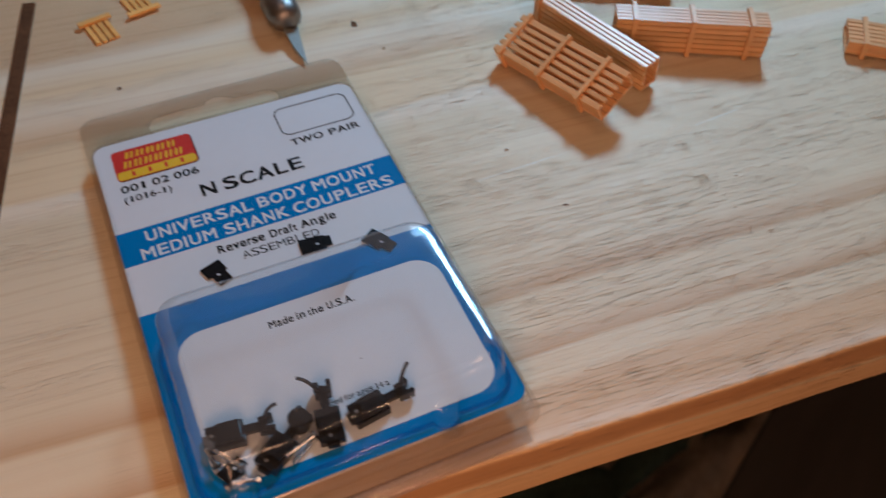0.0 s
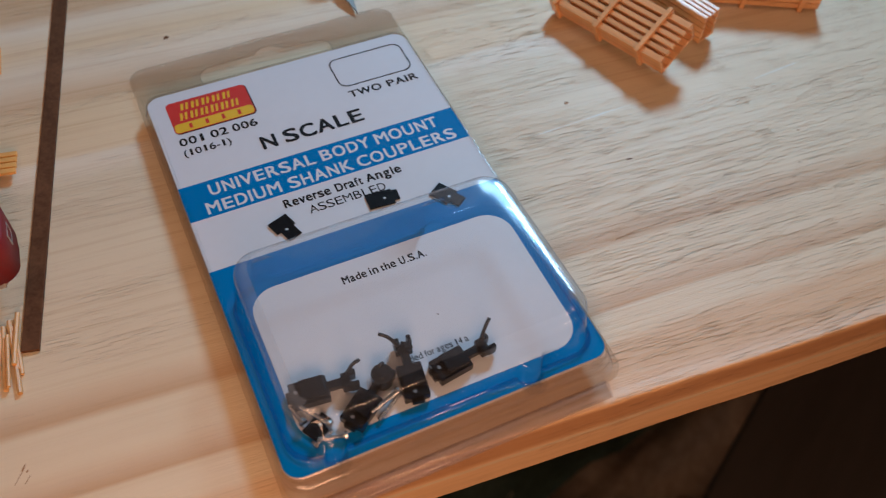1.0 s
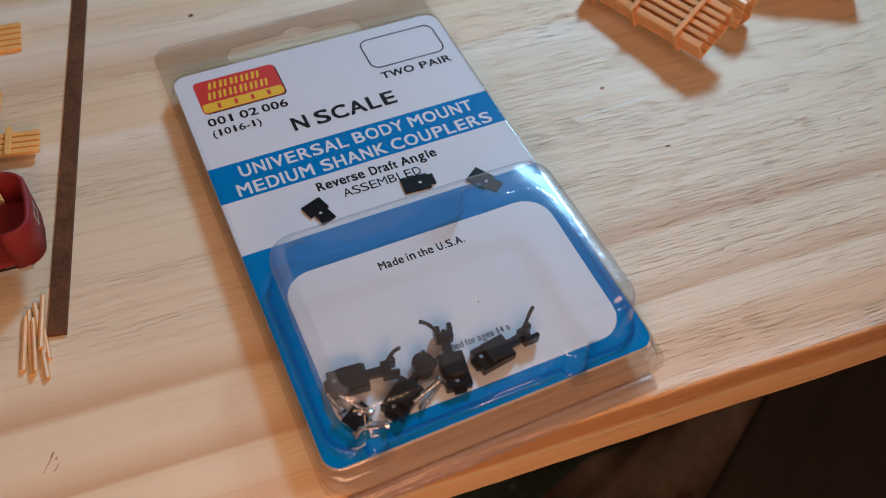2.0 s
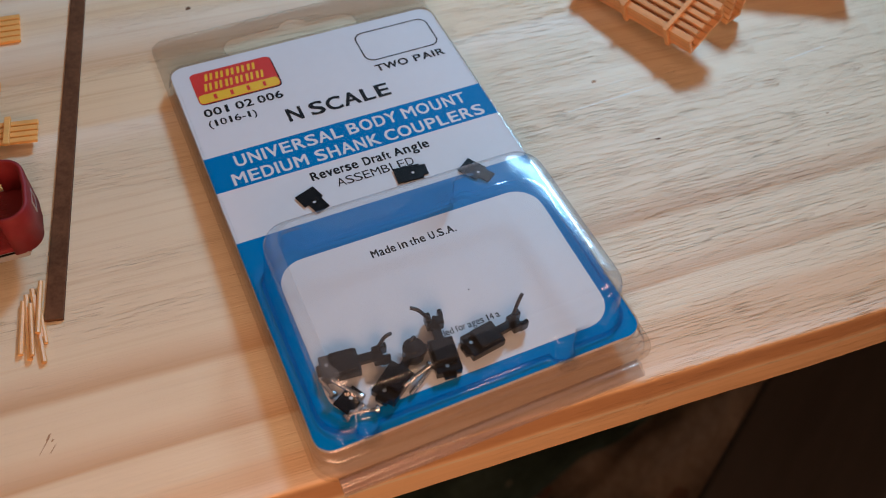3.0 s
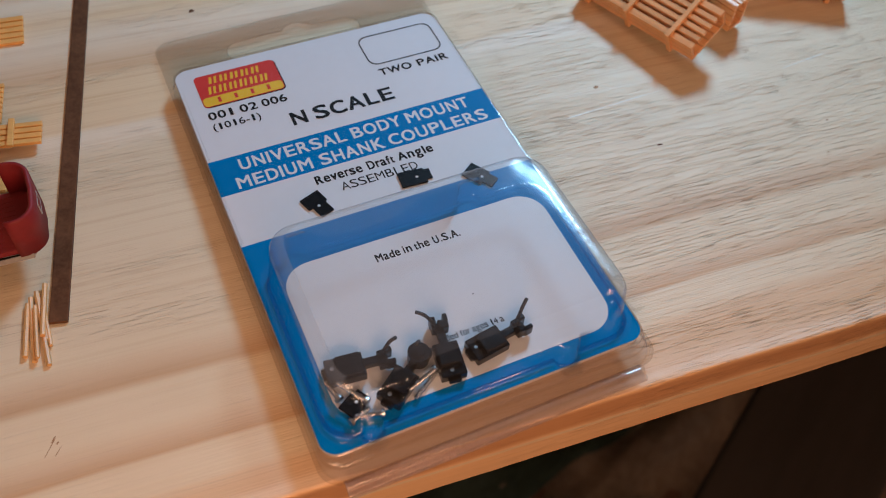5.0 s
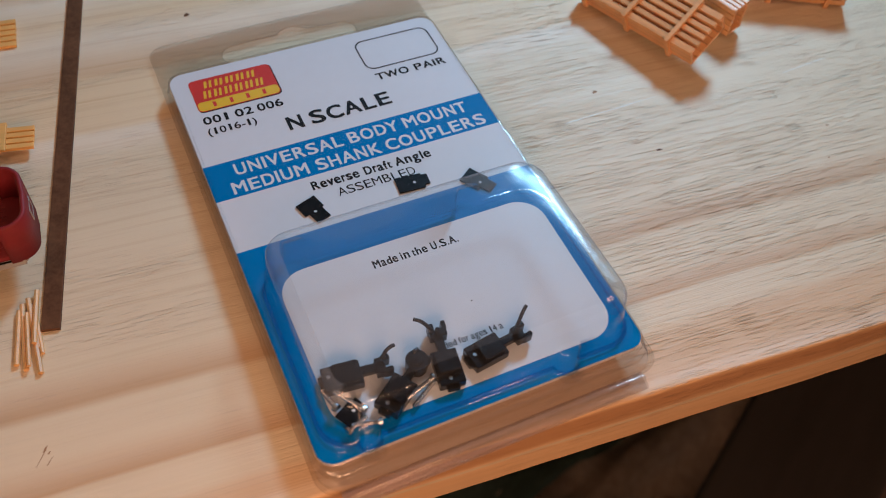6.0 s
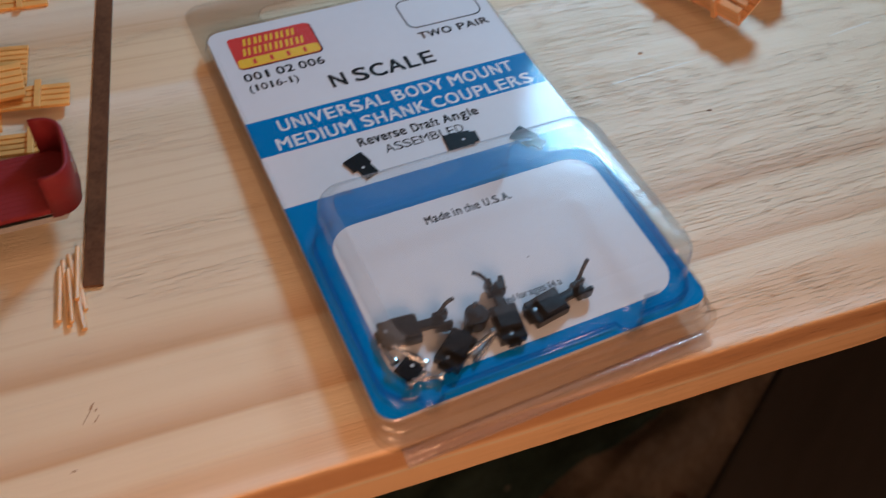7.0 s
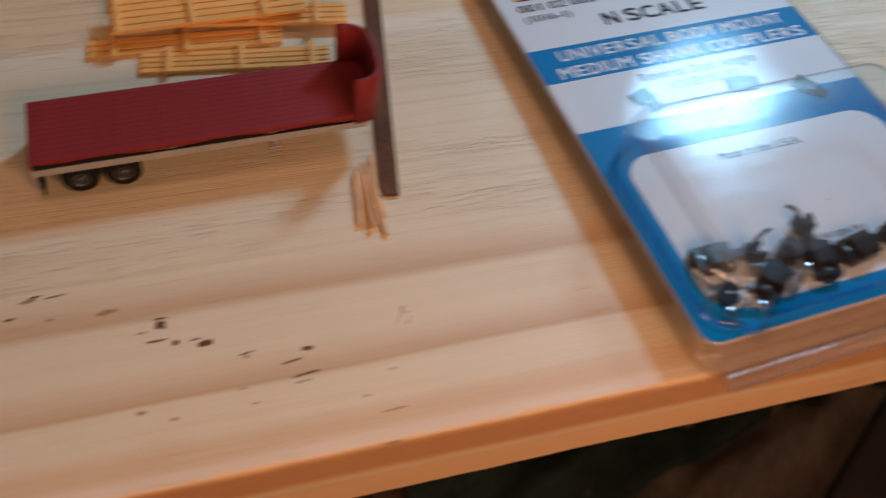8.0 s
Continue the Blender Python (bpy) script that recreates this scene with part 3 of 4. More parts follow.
def sheen_bend(x, y, z):
    """Bends the blister's top down along one short side and leans it back, shaped to show the lamp's sheen to the
    camera.
    """
    s, t = min(max((x - 61.0) / 5.0, 0.0), 1.0), min(max(-y - 24, 0.0), 40.0)
    drop = 0.012 * max(0.0, x - 62.5) ** 2 + (0.4 - 0.00125 * t * t) * s * s * (3 - 2 * s)
    return x, y, z - drop * min(max((z - 4) / 8, 0.0), 1.0)


def wall_ring(inset, z):
    q = inset * 1.6 if z < 12.5 else inset * 1.15 + 1.9
    return [sheen_bend(*p) for p in blister_ring(2.6 + q, 69.6 - q, -66.7 + q * 0.9 + max(0.0, min(inset, 1.4)) ** 2 * 0.7, -22.3 - max(0.0, inset - 0.9) * 0.72 - min(inset, 0.0) * 0.75, max(5.8 - 0.55 * inset, 3.0), z)]


part("skirt", loft([blister_ring(*b, True) for b in SKIRT]), CLEAR_SKIRT, pack, "clear stepped skirt round the card")
part("cover", loft([blister_ring(*b, True) for b in FRONT] + [wall_ring(*w) for w in WALL[:3]]), CLEAR, pack, "clear sheet over the card", smooth=True)
part("blister_wall", loft([wall_ring(*w) for w in WALL[2:-4]]), CLEAR_BLISTER, pack, "clear raised blister wall with rounded edges", smooth=True)
part("blister_top", loft([wall_ring(*w) for w in WALL[-5:]], False, True), CLEAR_TOP, pack, "clear flat top of the blister", smooth=True)
# Milky strip paints in the bright edge line, except along the front.
rim = [wall_ring(a, z) for a, z in ((0.72, 11.15), (0.88, 11.62), (1.08, 12.0), (1.38, 12.24), (1.78, 12.38), (2.2, 12.43), (2.6, 12.46))]
part("rim_bead", sheet([row[39:] + row[:5] for row in rim]), CLEAR_RIM, pack, "milky strip for the bright line along the blister's edge", smooth=True)
# Tinted strip paints the dark crease line where the wall meets the card.
bead = [(-0.55, 0.60), (-0.3, 0.72), (-0.1, 0.95), (-0.04, 1.3)]
part("base_bead", loft([blister_ring(2.6 + a * 1.6, 69.6 - a * 1.6, -66.7 + a * 1.4, -23.3 - a * 0.75, 5.8 - 0.55 * a, z) for a, z in bead]), CLEAR_CREASE, pack, "dark tinted strip for the crease round the blister's foot", smooth=True)


def slot(grow=0.0):
    """The hanging slot, with its small hump."""
    left = [(19.6 + (3.6 + grow) * math.cos(a), 50.9 + (3.8 + grow) * math.sin(a)) for a in (radians(90 + 18 * k) for k in range(11))]
    right = [(50.0 + (3.2 + grow) * math.cos(a), 50.4 + (3.6 + grow) * math.sin(a)) for a in (radians(-90 + 18 * k) for k in range(11))]
    return left + right + [(x, y + grow) for x, y in ((40.6, 54.5), (39.2, 55.6), (37.6, 56.7), (35.6, 56.9), (33.6, 56.3), (32.2, 54.8))]


FLANGE = ring(-1.8, 74.2, -73.4, 61.0, 4.5)
flange = part("flange", plate([FLANGE, ring(-1.0, 73.0, -72.9, 45.8, 4.8), slot()], -4.15, -3.85), CLEAR_TAB, pack, "clear flat rim and hanging tab with a slot")
part("tab_lip", loft([ring(-1.2, 73.6, 46.6, 60.4, 3.9, -3.8), ring(-1.05, 73.45, 46.75, 60.25, 3.75, -3.5), ring(-0.85, 73.25, 46.95, 60.05, 3.55, -3.45), ring(-0.7, 73.1, 47.1, 59.9, 3.4, -3.75)]), CLEAR, pack, "raised bead round the tab", smooth=True)
part("slot_edge", plate([slot(0.24), slot()], -3.84, -3.7), CLEAR_HINGE, flange, "cut edge of the hanging slot")
part("clear_back", loft([ring(-0.2, 72.2, -70.0, 45.0, 4.4, -4.5), ring(2, 70, -67.5, -44, 5, -4.5), ring(5, 67, -65.5, -50, 4, -6.6)], False, True), CLEAR, pack, "clear plastic back", smooth=False)
# The folded hinge along the front edge: a strip with two beads.
fold = [(-72.9, -4.05), (-73.4, -3.9), (-73.8, -3.5), (-74.3, -3.45), (-74.8, -3.9), (-75.1, -4.4), (-75.5, -4.3), (-75.9, -4.4), (-76.2, -4.9), (-76.4, -5.4)]
part("hinge", sheet([[(x, y, z) for y, z in fold] for x in (2.2, 24.0, 48.0, 69.2)]), CLEAR_SKIRT, pack, "clear beaded hinge fold", smooth=True)
for y, z, r in ((-74.6, -3.85, 0.16), (-76.1, -4.6, 0.18)):
    part("hinge_bead", rod((2.4, y, z), (65.0, y, z), r, 0.6 * r, 12), CLEAR_HINGE, pack, "thick clear bead of the hinge", smooth=True)
part("hinge_back", sheet([[(x, y, z) for y, z in ((-72.6, -4.6), (-73.6, -5.0), (-75.0, -5.3), (-76.2, -5.6))] for x in (2.2, 69.2)]), CLEAR_SKIRT, pack, "clear lower half of the hinge", smooth=True)

# ---- couplers, lids and screws in and on the pack ----
def in_pack(x, y, z, rx=0, ry=0, rz=0):
    return PACK @ mmpose(x, y, z, rx, ry, rz)


def coupler(m, pin, hub=False):
    """A draft-gear box with shank, knuckle and bent trip pin; the box's middle is the origin, the shank along x."""
    c = thing("coupler", m, "black plastic model coupler with a bent trip pin", "coupler", "couplers in the blister")
    part("gear_box", joined(box(-4.2, 3.6, -2.7, 2.7, 0, 2.3, 0.22), box(-2.0, 3.0, -2.3, 2.3, 2.3, 3.4, 0.2), box(-5.0, -3.9, -1.3, 1.3, 0.2, 1.5, 0.2)), BLACK_PLASTIC, c)
    part("rivet", rod((-3.0, 0.3, 2.25), (-3.0, 0.3, 2.45), 0.42), STEEL, c, "small bright hole rim")
    part("shank", box(3.2, 7.0, -0.9, 0.9, 0.9, 2.5, 0.2), BLACK_PLASTIC, c)
    if hub:
        part("hub", joined(rod((7.6, 0, 0.5), (7.6, 0, 3.6), 2.3, 2.3, 20), rod((7.6, 0, 3.5), (7.6, 0, 4.2), 1.5, 1.3, 16)), BLACK_PLASTIC, c, "round black hub")
    knuckle = joined(box(6.4, 8.3, -1.9, 0.2, 0.6, 3.4, 0.3), box(7.9, 9.8, -2.1, -1.1, 0.6, 3.4, 0.25), box(7.9, 9.6, 0.5, 1.8, 0.6, 3.4, 0.3), box(6.5, 8.2, 0.0, 1.7, 0.6, 2.8, 0.25), rod((7.3, 0.2, 3.2), (7.3, 0.2, 4.6), 0.5, 0.45))
    part("knuckle", knuckle, BLACK_PLASTIC, c)
    base = Vector((7.8, 1.0, 3.0))
    tip = Vector(pin)
    pts = [base + (tip - base) * s + Vector((0, 0, 1.1 * math.sin(math.pi * s))) for s in (0, 0.15, 0.3, 0.45, 0.6, 0.75, 0.9, 1.0)]
    part("trip_pin", tube(pts, 0.4), BLUED, c, "bent black wire pin", smooth=True)
    return c


coupler(in_pack(10.4, -53.2, 0.1, 0, 0, -6), (10.8, 2.0, 5.4))
coupler(in_pack(18.6, -60.6, 0.1, 0, 0, 36), (9.8, 1.2, 3.4), True)
coupler(in_pack(30.3, -59.0, 0.1, 0, 0, 82), (9.6, 4.7, 6.4))
coupler(in_pack(39.3, -58.8, 0.1, 0, 0, 8), (10.6, 2.4, 7.2))


def lid(m, long, wide, neck, thick=0.38):
    t = thing("black_clip", m, "small flat black plastic clip with a hole", "clip", "clips with the pack")
    hole = [(0.4 + 0.45 * math.cos(a), 0.45 * math.sin(a)) for a in (2 * math.pi * k / 12 for k in range(12))]
    a, b = long / 2, wide / 2
    outline = [(-a, -b), (a - neck, -b), (a - neck, -b * 0.6), (a, -b * 0.6), (a, b * 0.75), (a - neck, b * 0.75), (a - neck, b), (-a, b)]
    part("plate", plate([outline, hole], 0, thick), BLACK_GLOSS, t)
    # White disc stands in for the bright reflection in the hole.
    part("hole_spot", rod((0.4, 0, 0.1), (0.4, 0, thick - 0.1), 0.34), PAPER, t, "white disc painted in as the hole's glint")
    return t


lid(in_pack(19.7, -10.15, 0.09, 0, 0, -71), 6.9, 5.1, 3.3)
lid(in_pack(43.8, -10.65, 0.09, 0, 0, -4), 7.8, 4.4, 1.4)
lid(in_pack(58.4, -15.95, 0.09, 0, 0, -56), 7.8, 4.6, 2.6)
lid(in_pack(9.4, -60.4, 0.12, 0, 0, 30), 5.4, 4.0, 1.4, 0.62)


def screw(m, long=5.2):
    s = thing("screw", m, "tiny bright steel machine screw", "screw", "screws in the blister")
    thread = [ring(-r, r, -r, r, r * 0.98, z, 3) for z, r in ((k * 0.2, 0.52 if k % 2 else 0.42) for k in range(int(long / 0.2)))]
    part("thread", turned(loft(thread, True, True), Matrix.Rotation(radians(90), 4, "Y")), STEEL, s)
    part("head", turned(loft([ring(-0.95, 0.95, -0.95, 0.95, 0.94, z, 4) for z in (-0.7, -0.1)] + [ring(-0.5, 0.5, -0.5, 0.5, 0.49, 0.05, 4)], True, True), Matrix.Rotation(radians(90), 4, "Y")), STEEL, s, "round screw head")
    return s


screw(in_pack(6.6, -58.4, 1.4, 0, 0, 106), 4.6)
screw(in_pack(10.9, -62.2, 4.0, 0, 0, 124), 6.8)
screw(in_pack(26.2, -60.2, 1.6, 0, -4, 200), 7.0)
screw(in_pack(26.6, -60.6, 0.8, 0, 0, 211), 7.0)
screw(in_pack(13.2, -64.6, 0.95, 0, 0, 165), 5.4)
screw(in_pack(7.6, -64.0, 0.95, 0, 0, 20), 4.6)

# ---- flatbed trailer ----
def trailer(m):
    t = thing("flatbed_trailer", m, "maroon plastic toy flatbed trailer with a curved headboard", "toy trailer")
    bed = part("bed", box(-33, 29.5, -8.3, 8.3, 8.3, 9.6, 0.25), MAROON, t, "maroon bed")
    n = 12
    plank = None
    for k in range(n):
        y = -8.0 + 16.0 * (k + 0.5) / n
        if plank is None:
            plank = part("plank", box(-32.7, 29.0, -0.652, 0.652, 0, 0.13, 0.06, 1), MAROON, bed, m=mmpose(0, y, 9.55))
        else:
            again(plank, bed, mmpose(0, y, 9.55))
    # The headboard is bent round the front corners.
    path = [(28.4, -8.2), (29.6, -8.2)] + [(29.9 + 4.2 * math.sin(radians(a)), -4.0 - 4.2 * math.cos(radians(a))) for a in range(10, 91, 10)]
    path += [(34.2, -2.0), (34.35, 0.0), (34.2, 2.0)] + [(29.9 + 4.2 * math.cos(radians(a)), 4.0 + 4.2 * math.sin(radians(a))) for a in range(0, 91, 10)] + [(28.4, 8.2)]
    bm = bmesh.new()
    rows = []
    for k, (x, y) in enumerate(path):
        p, q = Vector(path[max(k - 1, 0)]), Vector(path[min(k + 1, len(path) - 1)])
        w = (q - p).normalized()
        nx, ny = -w.y * 0.55, w.x * 0.55
        rows.append([bm.verts.new(c) for c in ((x - nx, y - ny, 7.6), (x - nx, y - ny, 18.6), (x - nx * 0.4, y - ny * 0.4, 18.95), (x + nx * 0.4, y + ny * 0.4, 18.95), (x + nx, y + ny, 18.6), (x + nx, y + ny, 7.6))])
    for a, b in zip(rows, rows[1:]):
        for k in range(6):
            bm.faces.new((a[k], a[(k + 1) % 6], b[(k + 1) % 6], b[k]))
    bm.faces.new(rows[0])
    bm.faces.new(rows[-1][::-1])
    bmesh.ops.recalc_face_normals(bm, faces=bm.faces[:])
    head = part("headboard", bm, MAROON, t, "curved maroon headboard", smooth=True)
    floor_front = [(29.0, -7.8)] + [(29.9 + 3.8 * math.sin(radians(a)), -4.0 - 3.8 * math.cos(radians(a))) for a in range(10, 91, 10)] + [(29.9 + 3.8 * math.cos(radians(a)), 4.0 + 3.8 * math.sin(radians(a))) for a in range(0, 91, 10)] + [(29.0, 7.8)]
    part("front_floor", plate([floor_front], 8.2, 9.9), MAROON, t)
    for x0, x1, y0, y1 in ((34.5, 34.95, -2.6, -2.3), (34.5, 34.95, 1.2, 1.5)):
        part("rail_mark", box(x0, x1, y0, y1, 12.6, 15.6), GREY_PLASTIC, head, "thin pale line")
    for z in (12.5, 15.5):
        part("rail_mark", box(34.5, 34.95, -2.6, 1.5, z, z + 0.25), GREY_PLASTIC, head, "thin pale line")
    part("chassis", joined(box(-33.3, 31.5, -8.5, 8.5, 6.95, 8.1, 0.2), box(-33.2, 31.0, -8.7, -8.0, 6.3, 7.9, 0.15), box(-33.2, 31.0, 8.0, 8.7, 6.3, 7.9, 0.15), box(-33, 26, -3.2, -2.0, 5.2, 6.9, 0.15), box(-33, 26, 2.0, 3.2, 5.2, 6.9, 0.15)), GREY_PLASTIC, t, "light grey chassis with a side rail")
    # Ragged black strips paint in the shade between bed and rail.
    for y in (-8.35, 8.35):
        bm = bmesh.new()
        rows = []
        for k in range(45):
            x = -32.6 + 62.1 * k / 44
            z = 8.35 + 0.5 * max(-0.5, min(1.0, 2.6 * noise.noise(Vector((x * 0.09, y, 2.0))))) + 0.12 * noise.noise(Vector((x * 0.7, y, 4.0)))
            rows.append([bm.verts.new(c) for c in ((x, y - 0.2, 7.95), (x, y + 0.2, 7.95), (x, y + 0.2, z), (x, y - 0.2, z))])
        for p, q in zip(rows, rows[1:]):
            for k in range(4):
                bm.faces.new((p[k], p[(k + 1) % 4], q[(k + 1) % 4], q[k]))
        bm.faces.new(rows[0])
        bm.faces.new(rows[-1][::-1])
        bmesh.ops.recalc_face_normals(bm, faces=bm.faces[:])
        part("black_strip", bm, RUBBER, t, "uneven black strip for the shade under the bed")
    part("bumper", joined(box(-33.4, -32.6, -8.0, 8.0, 1.6, 2.6, 0.15), box(-33.3, -32.7, -7.6, -6.8, 2.4, 7.0), box(-33.3, -32.7, 6.8, 7.6, 2.4, 7.0)), GREY_PLASTIC, t, "rear bumper bar")
    for y in (-6.4, 6.4):
        part("mud_flap", box(-32.3, -31.9, y - 1.9, y + 1.9, 0.6, 6.9, 0.08), RUBBER, t, "black mud flap")
    for x in (-25.0, -17.1):
        part("axle", rod((x, -8, 3.45), (x, 8, 3.45), 0.6), GREY_PLASTIC, t)
        for y in (-7.3, -4.8, 4.8, 7.3):
            w = part("tyre", turned(loft([ring(-r, r, -r, r, r * 0.995, z, 6) for z, r in ((-1.1, 2.2), (-1.05, 3.2), (-0.7, 3.45), (0.7, 3.45), (1.05, 3.2), (1.1, 2.2))], True, True), Matrix.Translation((x, y, 3.45)) @ Matrix.Rotation(radians(90), 4, "X")), RUBBER, t, "black tyre")
            if abs(y) > 7:
                s = 1 if y > 0 else -1
                hub = joined(turned(loft([ring(-r, r, -r, r, r * 0.99, z, 6) for z, r in ((0.9, 1.75), (1.25, 1.75), (1.3, 1.45), (1.0, 1.1), (1.35, 0.6), (1.5, 0.45))], True, True), Matrix.Rotation(radians(-90 * s), 4, "X")))
                part("rim", turned(hub, Matrix.Translation((x, y, 3.45))), DARK_GREY, w, "dark grey wheel rim")
    for y in (-4.0, 4.0):
        part("landing_leg", joined(box(12.2, 13.2, y - 0.5, y + 0.5, 0.5, 7.0, 0.1), box(11.8, 13.6, y - 0.9, y + 0.9, 0.0, 0.6, 0.1)), GREY_PLASTIC, t, "grey landing leg")
    return t


trailer(mmpose(-71.5, 8.7, 0, 0, 0, -3.1))

# ---- flat metal strip and loose sticks ----
strip = thing("metal_strip", mmpose(-23.3, 53.6, 0, 0, 0, 76.0), "dark bronze-brown flat metal strip lying on the board", "metal strip")
part("bar", box(-71.3, 71.3, -1.95, 1.95, 0.0, 0.8, 0.12), STRIP, strip)

for k, (x0, y0, z0, x1, y1, z1, r) in enumerate(((-48.3, -21.4, 0.55, -45.6, -8.6, 0.55, 0.6), (-46.7, -23.2, 0.5, -44.8, -7.3, 0.6, 0.6), (-45.9, -23.0, 1.35, -44.2, -10.2, 1.35, 0.45),
                                                  (-44.2, -25.0, 0.5, -43.4, -6.2, 0.6, 0.6), (-43.4, -19.0, 0.5, -43.0, -8.0, 0.5, 0.45), (-44.0, -18.2, 1.5, -41.3, -5.0, 0.9, 0.55), (-43.0, -20.6, 0.5, -42.6, -9.0, 0.5, 0.45))):
    s = thing("wooden_stick", Matrix.Identity(4), "thin pale wooden stick in a small loose pile", "stick", "loose sticks")
    part("stick", rod((x0, y0, z0), (x1, y1, z1), r, n=7), STICKWOOD, s)

# ---- slatted rack panels and crates ----
def panel_parts(parent, long, high, slats, posts, material, m, thick=0.9, over=1.6, fill=0.34, at_share=()):
    """Long slats with cross posts on top, lying in its own x-y plane, z up."""
    pitch = high / slats
    first = None
    for k in range(slats):
        at = m @ mmpose(0, -high / 2 + (k + 0.5) * pitch, 0)
        if first is None:
            first = part("slat", box(-long / 2, long / 2, -pitch * fill, pitch * fill, 0, thick, 0.1, 1), material, parent, m=at)
        else:
            again(first, parent, at)
    cross = None
    shares = at_share or [((k + 0.5) / posts if posts > 2 else (0.2 + 0.6 * k)) for k in range(posts)]
    for share in shares:
        x = -long / 2 + long * share
        at = m @ mmpose(x, 0, thick)
        if cross is None:
            cross = part("post", box(-0.7, 0.7, -high / 2 - over * 0.5, high / 2 + over * 0.5, 0, thick, 0.1, 1), material, parent, m=at)
        else:
            again(cross, parent, at)


def rack_panel(x, y, z, rz, long, high, slats, posts, flip=0.0):
    t = thing("rack_panel", mmpose(x, y, z, flip, 0, rz), "laser-cut yellow wooden slatted rack panel lying in a pile", "model rack", "slatted panels beside the trailer")
    panel_parts(t, long, high, slats, 3, BASSWOOD, Matrix.Identity(4), fill=0.40, at_share=posts)
    return t


def crate(m, long=44.0, wide=9.0, high=9.0, slats=5, fill=0.43, at=(0.12, 0.5, 0.88), side_fill=0.43):
    t = thing("slatted_crate", m, "orange-brown wooden slatted model crate", "model crate", "slatted crates on the board")
    panel_parts(t, long, wide - 1.8, slats - 1, 3, CRATEWOOD, mmpose(0, 0, 1.8, 180, 0, 0), fill=0.47, at_share=at)
    panel_parts(t, long, wide - 1.8, slats - 1, 3, CRATEWOOD, mmpose(0, 0, high - 1.8), fill=fill, at_share=at)
    for side in (-1, 1):
        panel_parts(t, long, high - 1.8, slats, 3, CRATEWOOD, mmpose(0, side * (wide / 2 - 1.8), high / 2, -90 * side, 0, 0), fill=side_fill, at_share=at)
    return t


rack_panel(-61.2, 30.9, 0.0, -10.5, 41, 6.6, 4, (0.15, 0.53, 0.91))
rack_panel(-70.5, 39.2, 0.0, -7.0, 42, 6.0, 3, (0.13, 0.5, 0.9))
rack_panel(-62.0, 57.0, 1.8, -12.0, 43, 14.0, 8, (0.15, 0.5, 0.85), 180)
rack_panel(-54.8, 43.0, 1.8, -12.0, 43, 7.4, 4, (0.14, 0.5, 0.84))
rack_panel(-64.0, 46.0, 3.6, -3.0, 43, 11.6, 5, (0.04, 0.41, 0.78))
rack_panel(-53.5, 82.5, 0.0, -8.0, 44, 11.0, 5, (0.15, 0.5, 0.85))

crate(mmpose(174.6, 23.6, 0, 0, 0, -28.2), 45.5, 9.4, 12.8, 6)
crate(mmpose(131.4, 22.9, 4.6, 25, -4.5, -71.5), 40.5, 15.8, 7.7, 7, 0.29, (0.07, 0.445, 0.81), 0.46)
crate(mmpose(146.6, 32.2, 0.6, 3, 0, -72.0), 44, 8.4, 11.0, 5, 0.36, (0.05,))
crate(mmpose(238.5, -7.0, 0, 0, 0, -38.0), 43, 14.0, 6.0, 7, 0.4)
crate(mmpose(262.0, 30.0, 0, 0, 0, -26.0), 45, 9.4, 9.0)
crate(mmpose(226.0, 47.0, 0, 0, 0, -24.0), 45, 9.4, 9.0)
crate(mmpose(168.0, 62.0, 0, 0, 0, -28.0), 45, 9.4, 9.0)


def small_gate(x, y, rz):
    t = thing("small_gate", mmpose(x, y, 0, 0, 0, rz), "tiny yellow wooden slatted gate lying on the board", "model gate", "tiny gates")
    first = None
    for k in range(4):
        at = mmpose(-3.0 + 2.0 * k, -1.0, 0)
        if first is None:
            first = part("slat", box(-0.7, 0.7, -5.5, 5.0, 0, 0.8, 0.1, 1), BASSWOOD, t, m=at)
        else:
            again(first, t, at)
    part("rail", box(-5.2, 5.2, 3.2, 5.2, 0.8, 1.7, 0.1, 1), BASSWOOD, t)


small_gate(12.0, 101.0, 12)
small_gate(25.5, 108.5, 192)

# ---- hobby knife ----
knife = thing("hobby_knife", mmpose(65.1, 60.2, 0.4, 0, 0, 0), "hobby knife with a pointed steel blade and knurled metal collar", "knife")
blade = plate([[(0, 0), (19, -3.0), (21, -3.0), (21, 2.6), (7, 1.8)]], -0.2, 0.2)
part("blade", turned(blade, Matrix.Rotation(radians(-7), 4, "Y").to_4x4() @ Matrix.Rotation(radians(18), 4, "X")), BLADE, knife, "pointed bright blade", m=mmpose(0, 0, 0.6, 0, 0, 90))
collar = [ring(-r, r, -r, r, r * 0.995, z, 8) for z, r in ((15, 1.5), (15.6, 3.4), (17.5, 4.8), (20, 5.3), (27, 5.3), (29, 4.7), (31, 4.2), (33, 4.2))]
part("collar", turned(loft(collar, True, True), Matrix.Rotation(radians(90), 4, "Y")), COLLAR, knife, "knurled metal collar", m=mmpose(0, 0, 5.0, 0, 0, 91), smooth=True)
part("handle", turned(loft([ring(-r, r, -r, r, r * 0.995, z, 8) for z, r in ((32, 4.0), (60, 4.2), (120, 4.2), (124, 3.4))], True, True), Matrix.Rotation(radians(90), 4, "Y")), COLLAR, knife, "round metal handle", m=mmpose(0, 0, 4.5, 0, 0, 91), smooth=True)

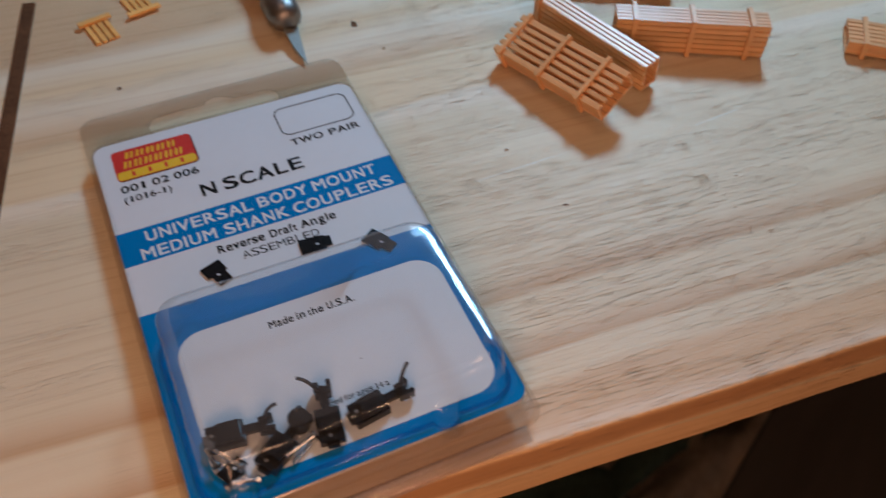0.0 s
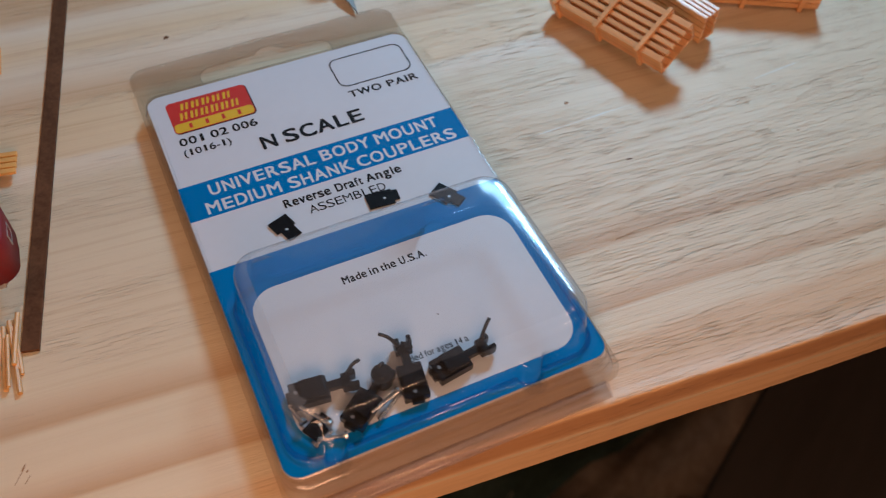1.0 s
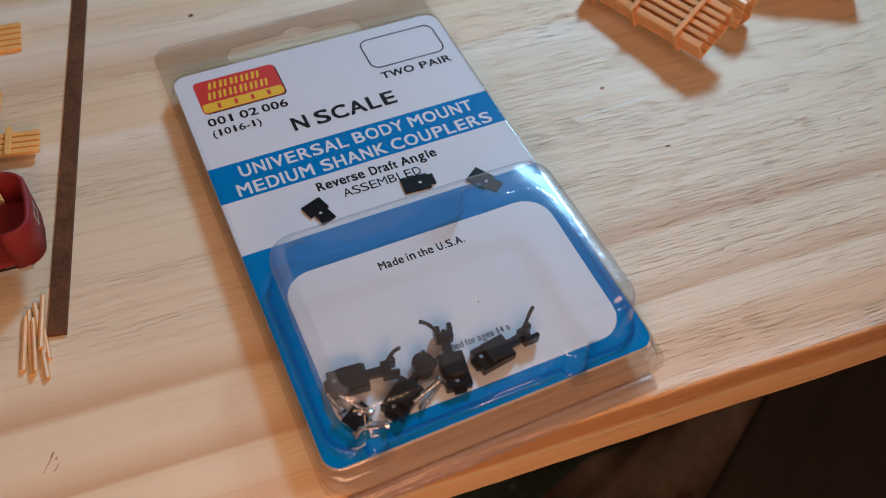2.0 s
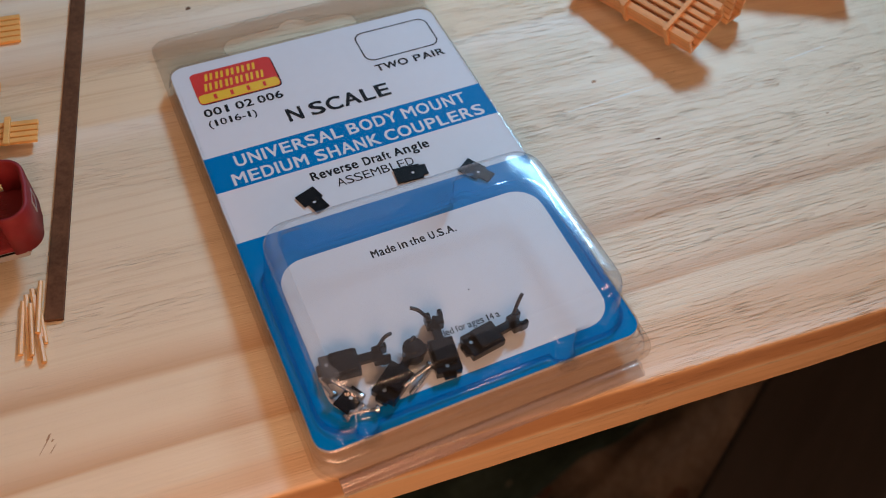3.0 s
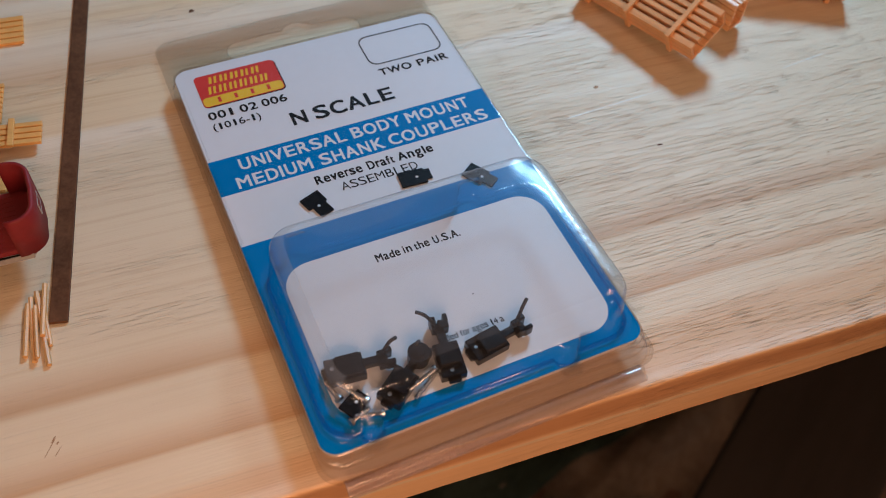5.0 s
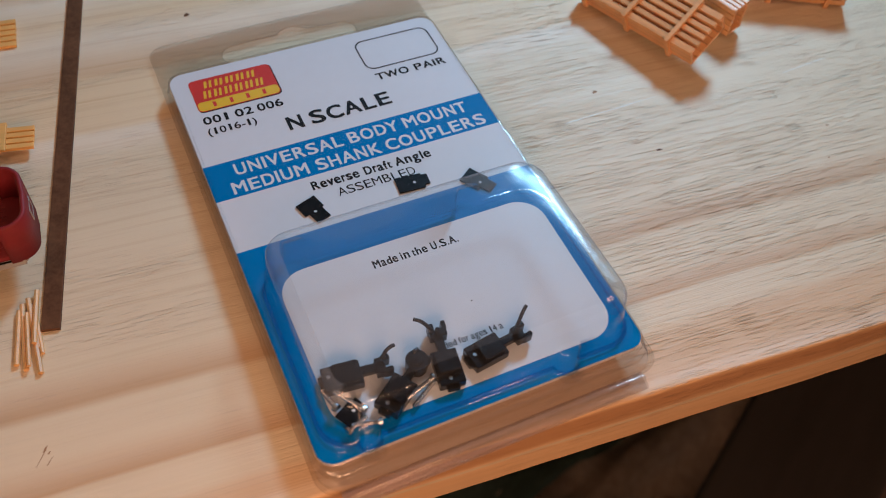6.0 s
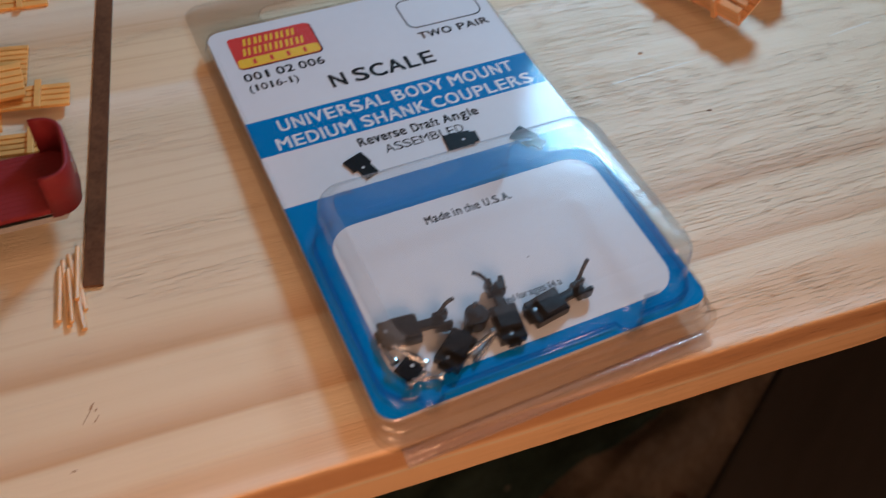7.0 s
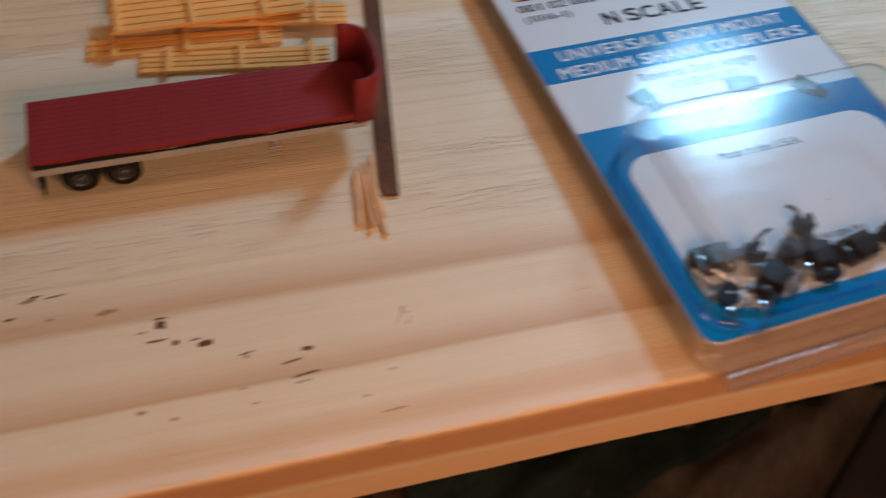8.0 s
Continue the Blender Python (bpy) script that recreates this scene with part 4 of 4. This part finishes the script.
# ---- below the bench ----
def draped(name, x, y, z, rx, ry, rz, sx, sy, material, label, category, seed):
    bm = bmesh.new()
    n = 24
    rows = [[bm.verts.new((sx * (i / n - 0.5), sy * (j / n - 0.5), 45 * noise.noise(Vector((i * 0.22 + seed, j * 0.2, seed))) + 14 * noise.noise(Vector((i * 0.7, j * 0.7, seed))))) for i in range(n + 1)] for j in range(n + 1)]
    for a, b in zip(rows, rows[1:]):
        for i in range(n):
            bm.faces.new((a[i], a[i + 1], b[i + 1], b[i]))
    t = thing(name, mmpose(x, y, z, rx, ry, rz), label, category)
    ob = part("cloth", bm, material, t, smooth=True)
    so = ob.modifiers.new("thick", "SOLIDIFY")
    so.thickness = 4 * MM
    return t


def low_shelf(x, y, rz):
    t = thing("low_shelf", mmpose(x, y, -740, 0, 0, rz), "narrow near-black shelf plank under the bench", "shelf")
    part("plank", box(-300, 300, -47, 47, 355, 380, 3), BLACKWOOD, t)
    for a in (-270, 270):
        part("upright", box(a - 12, a + 12, -44, 44, 0, 355, 2), BLACKWOOD, t)
    part("rail", box(-258, 258, -9, 9, 80, 130, 2), BLACKWOOD, t)
    return t


def storage_box(x, y, rz, sx, sy, high):
    t = thing("storage_box", mmpose(x, y, -740, 0, 0, rz), "low brown cardboard box under the bench", "box")
    part("body", box(-sx / 2, sx / 2, -sy / 2, sy / 2, 0, high - 6, 3), BROWN_CLOTH, t)
    part("lid", box(-sx / 2 - 4, sx / 2 + 4, -sy / 2 - 4, sy / 2 + 4, high - 6, high, 2), BROWN_CLOTH, t)
    return t


low_shelf(297, -53, 29.6)
storage_box(300, 120, 12, 520, 300, 125)
draped("tan_blanket", 330, 55, -590, 0, 0, 18, 420, 170, TAN_CLOTH, "tan brown crumpled blanket on a box", "cloth", 11.0)
draped("cloth_heap", 250, 170, -575, 0, 0, 10, 420, 190, GREEN_CLOTH, "dark green crumpled cloth on a box", "cloth", 3.0)
draped("blanket", 640, -20, -690, 0, 0, -15, 420, 420, BROWN_CLOTH, "brown crumpled blanket on the floor", "cloth", 7.0)
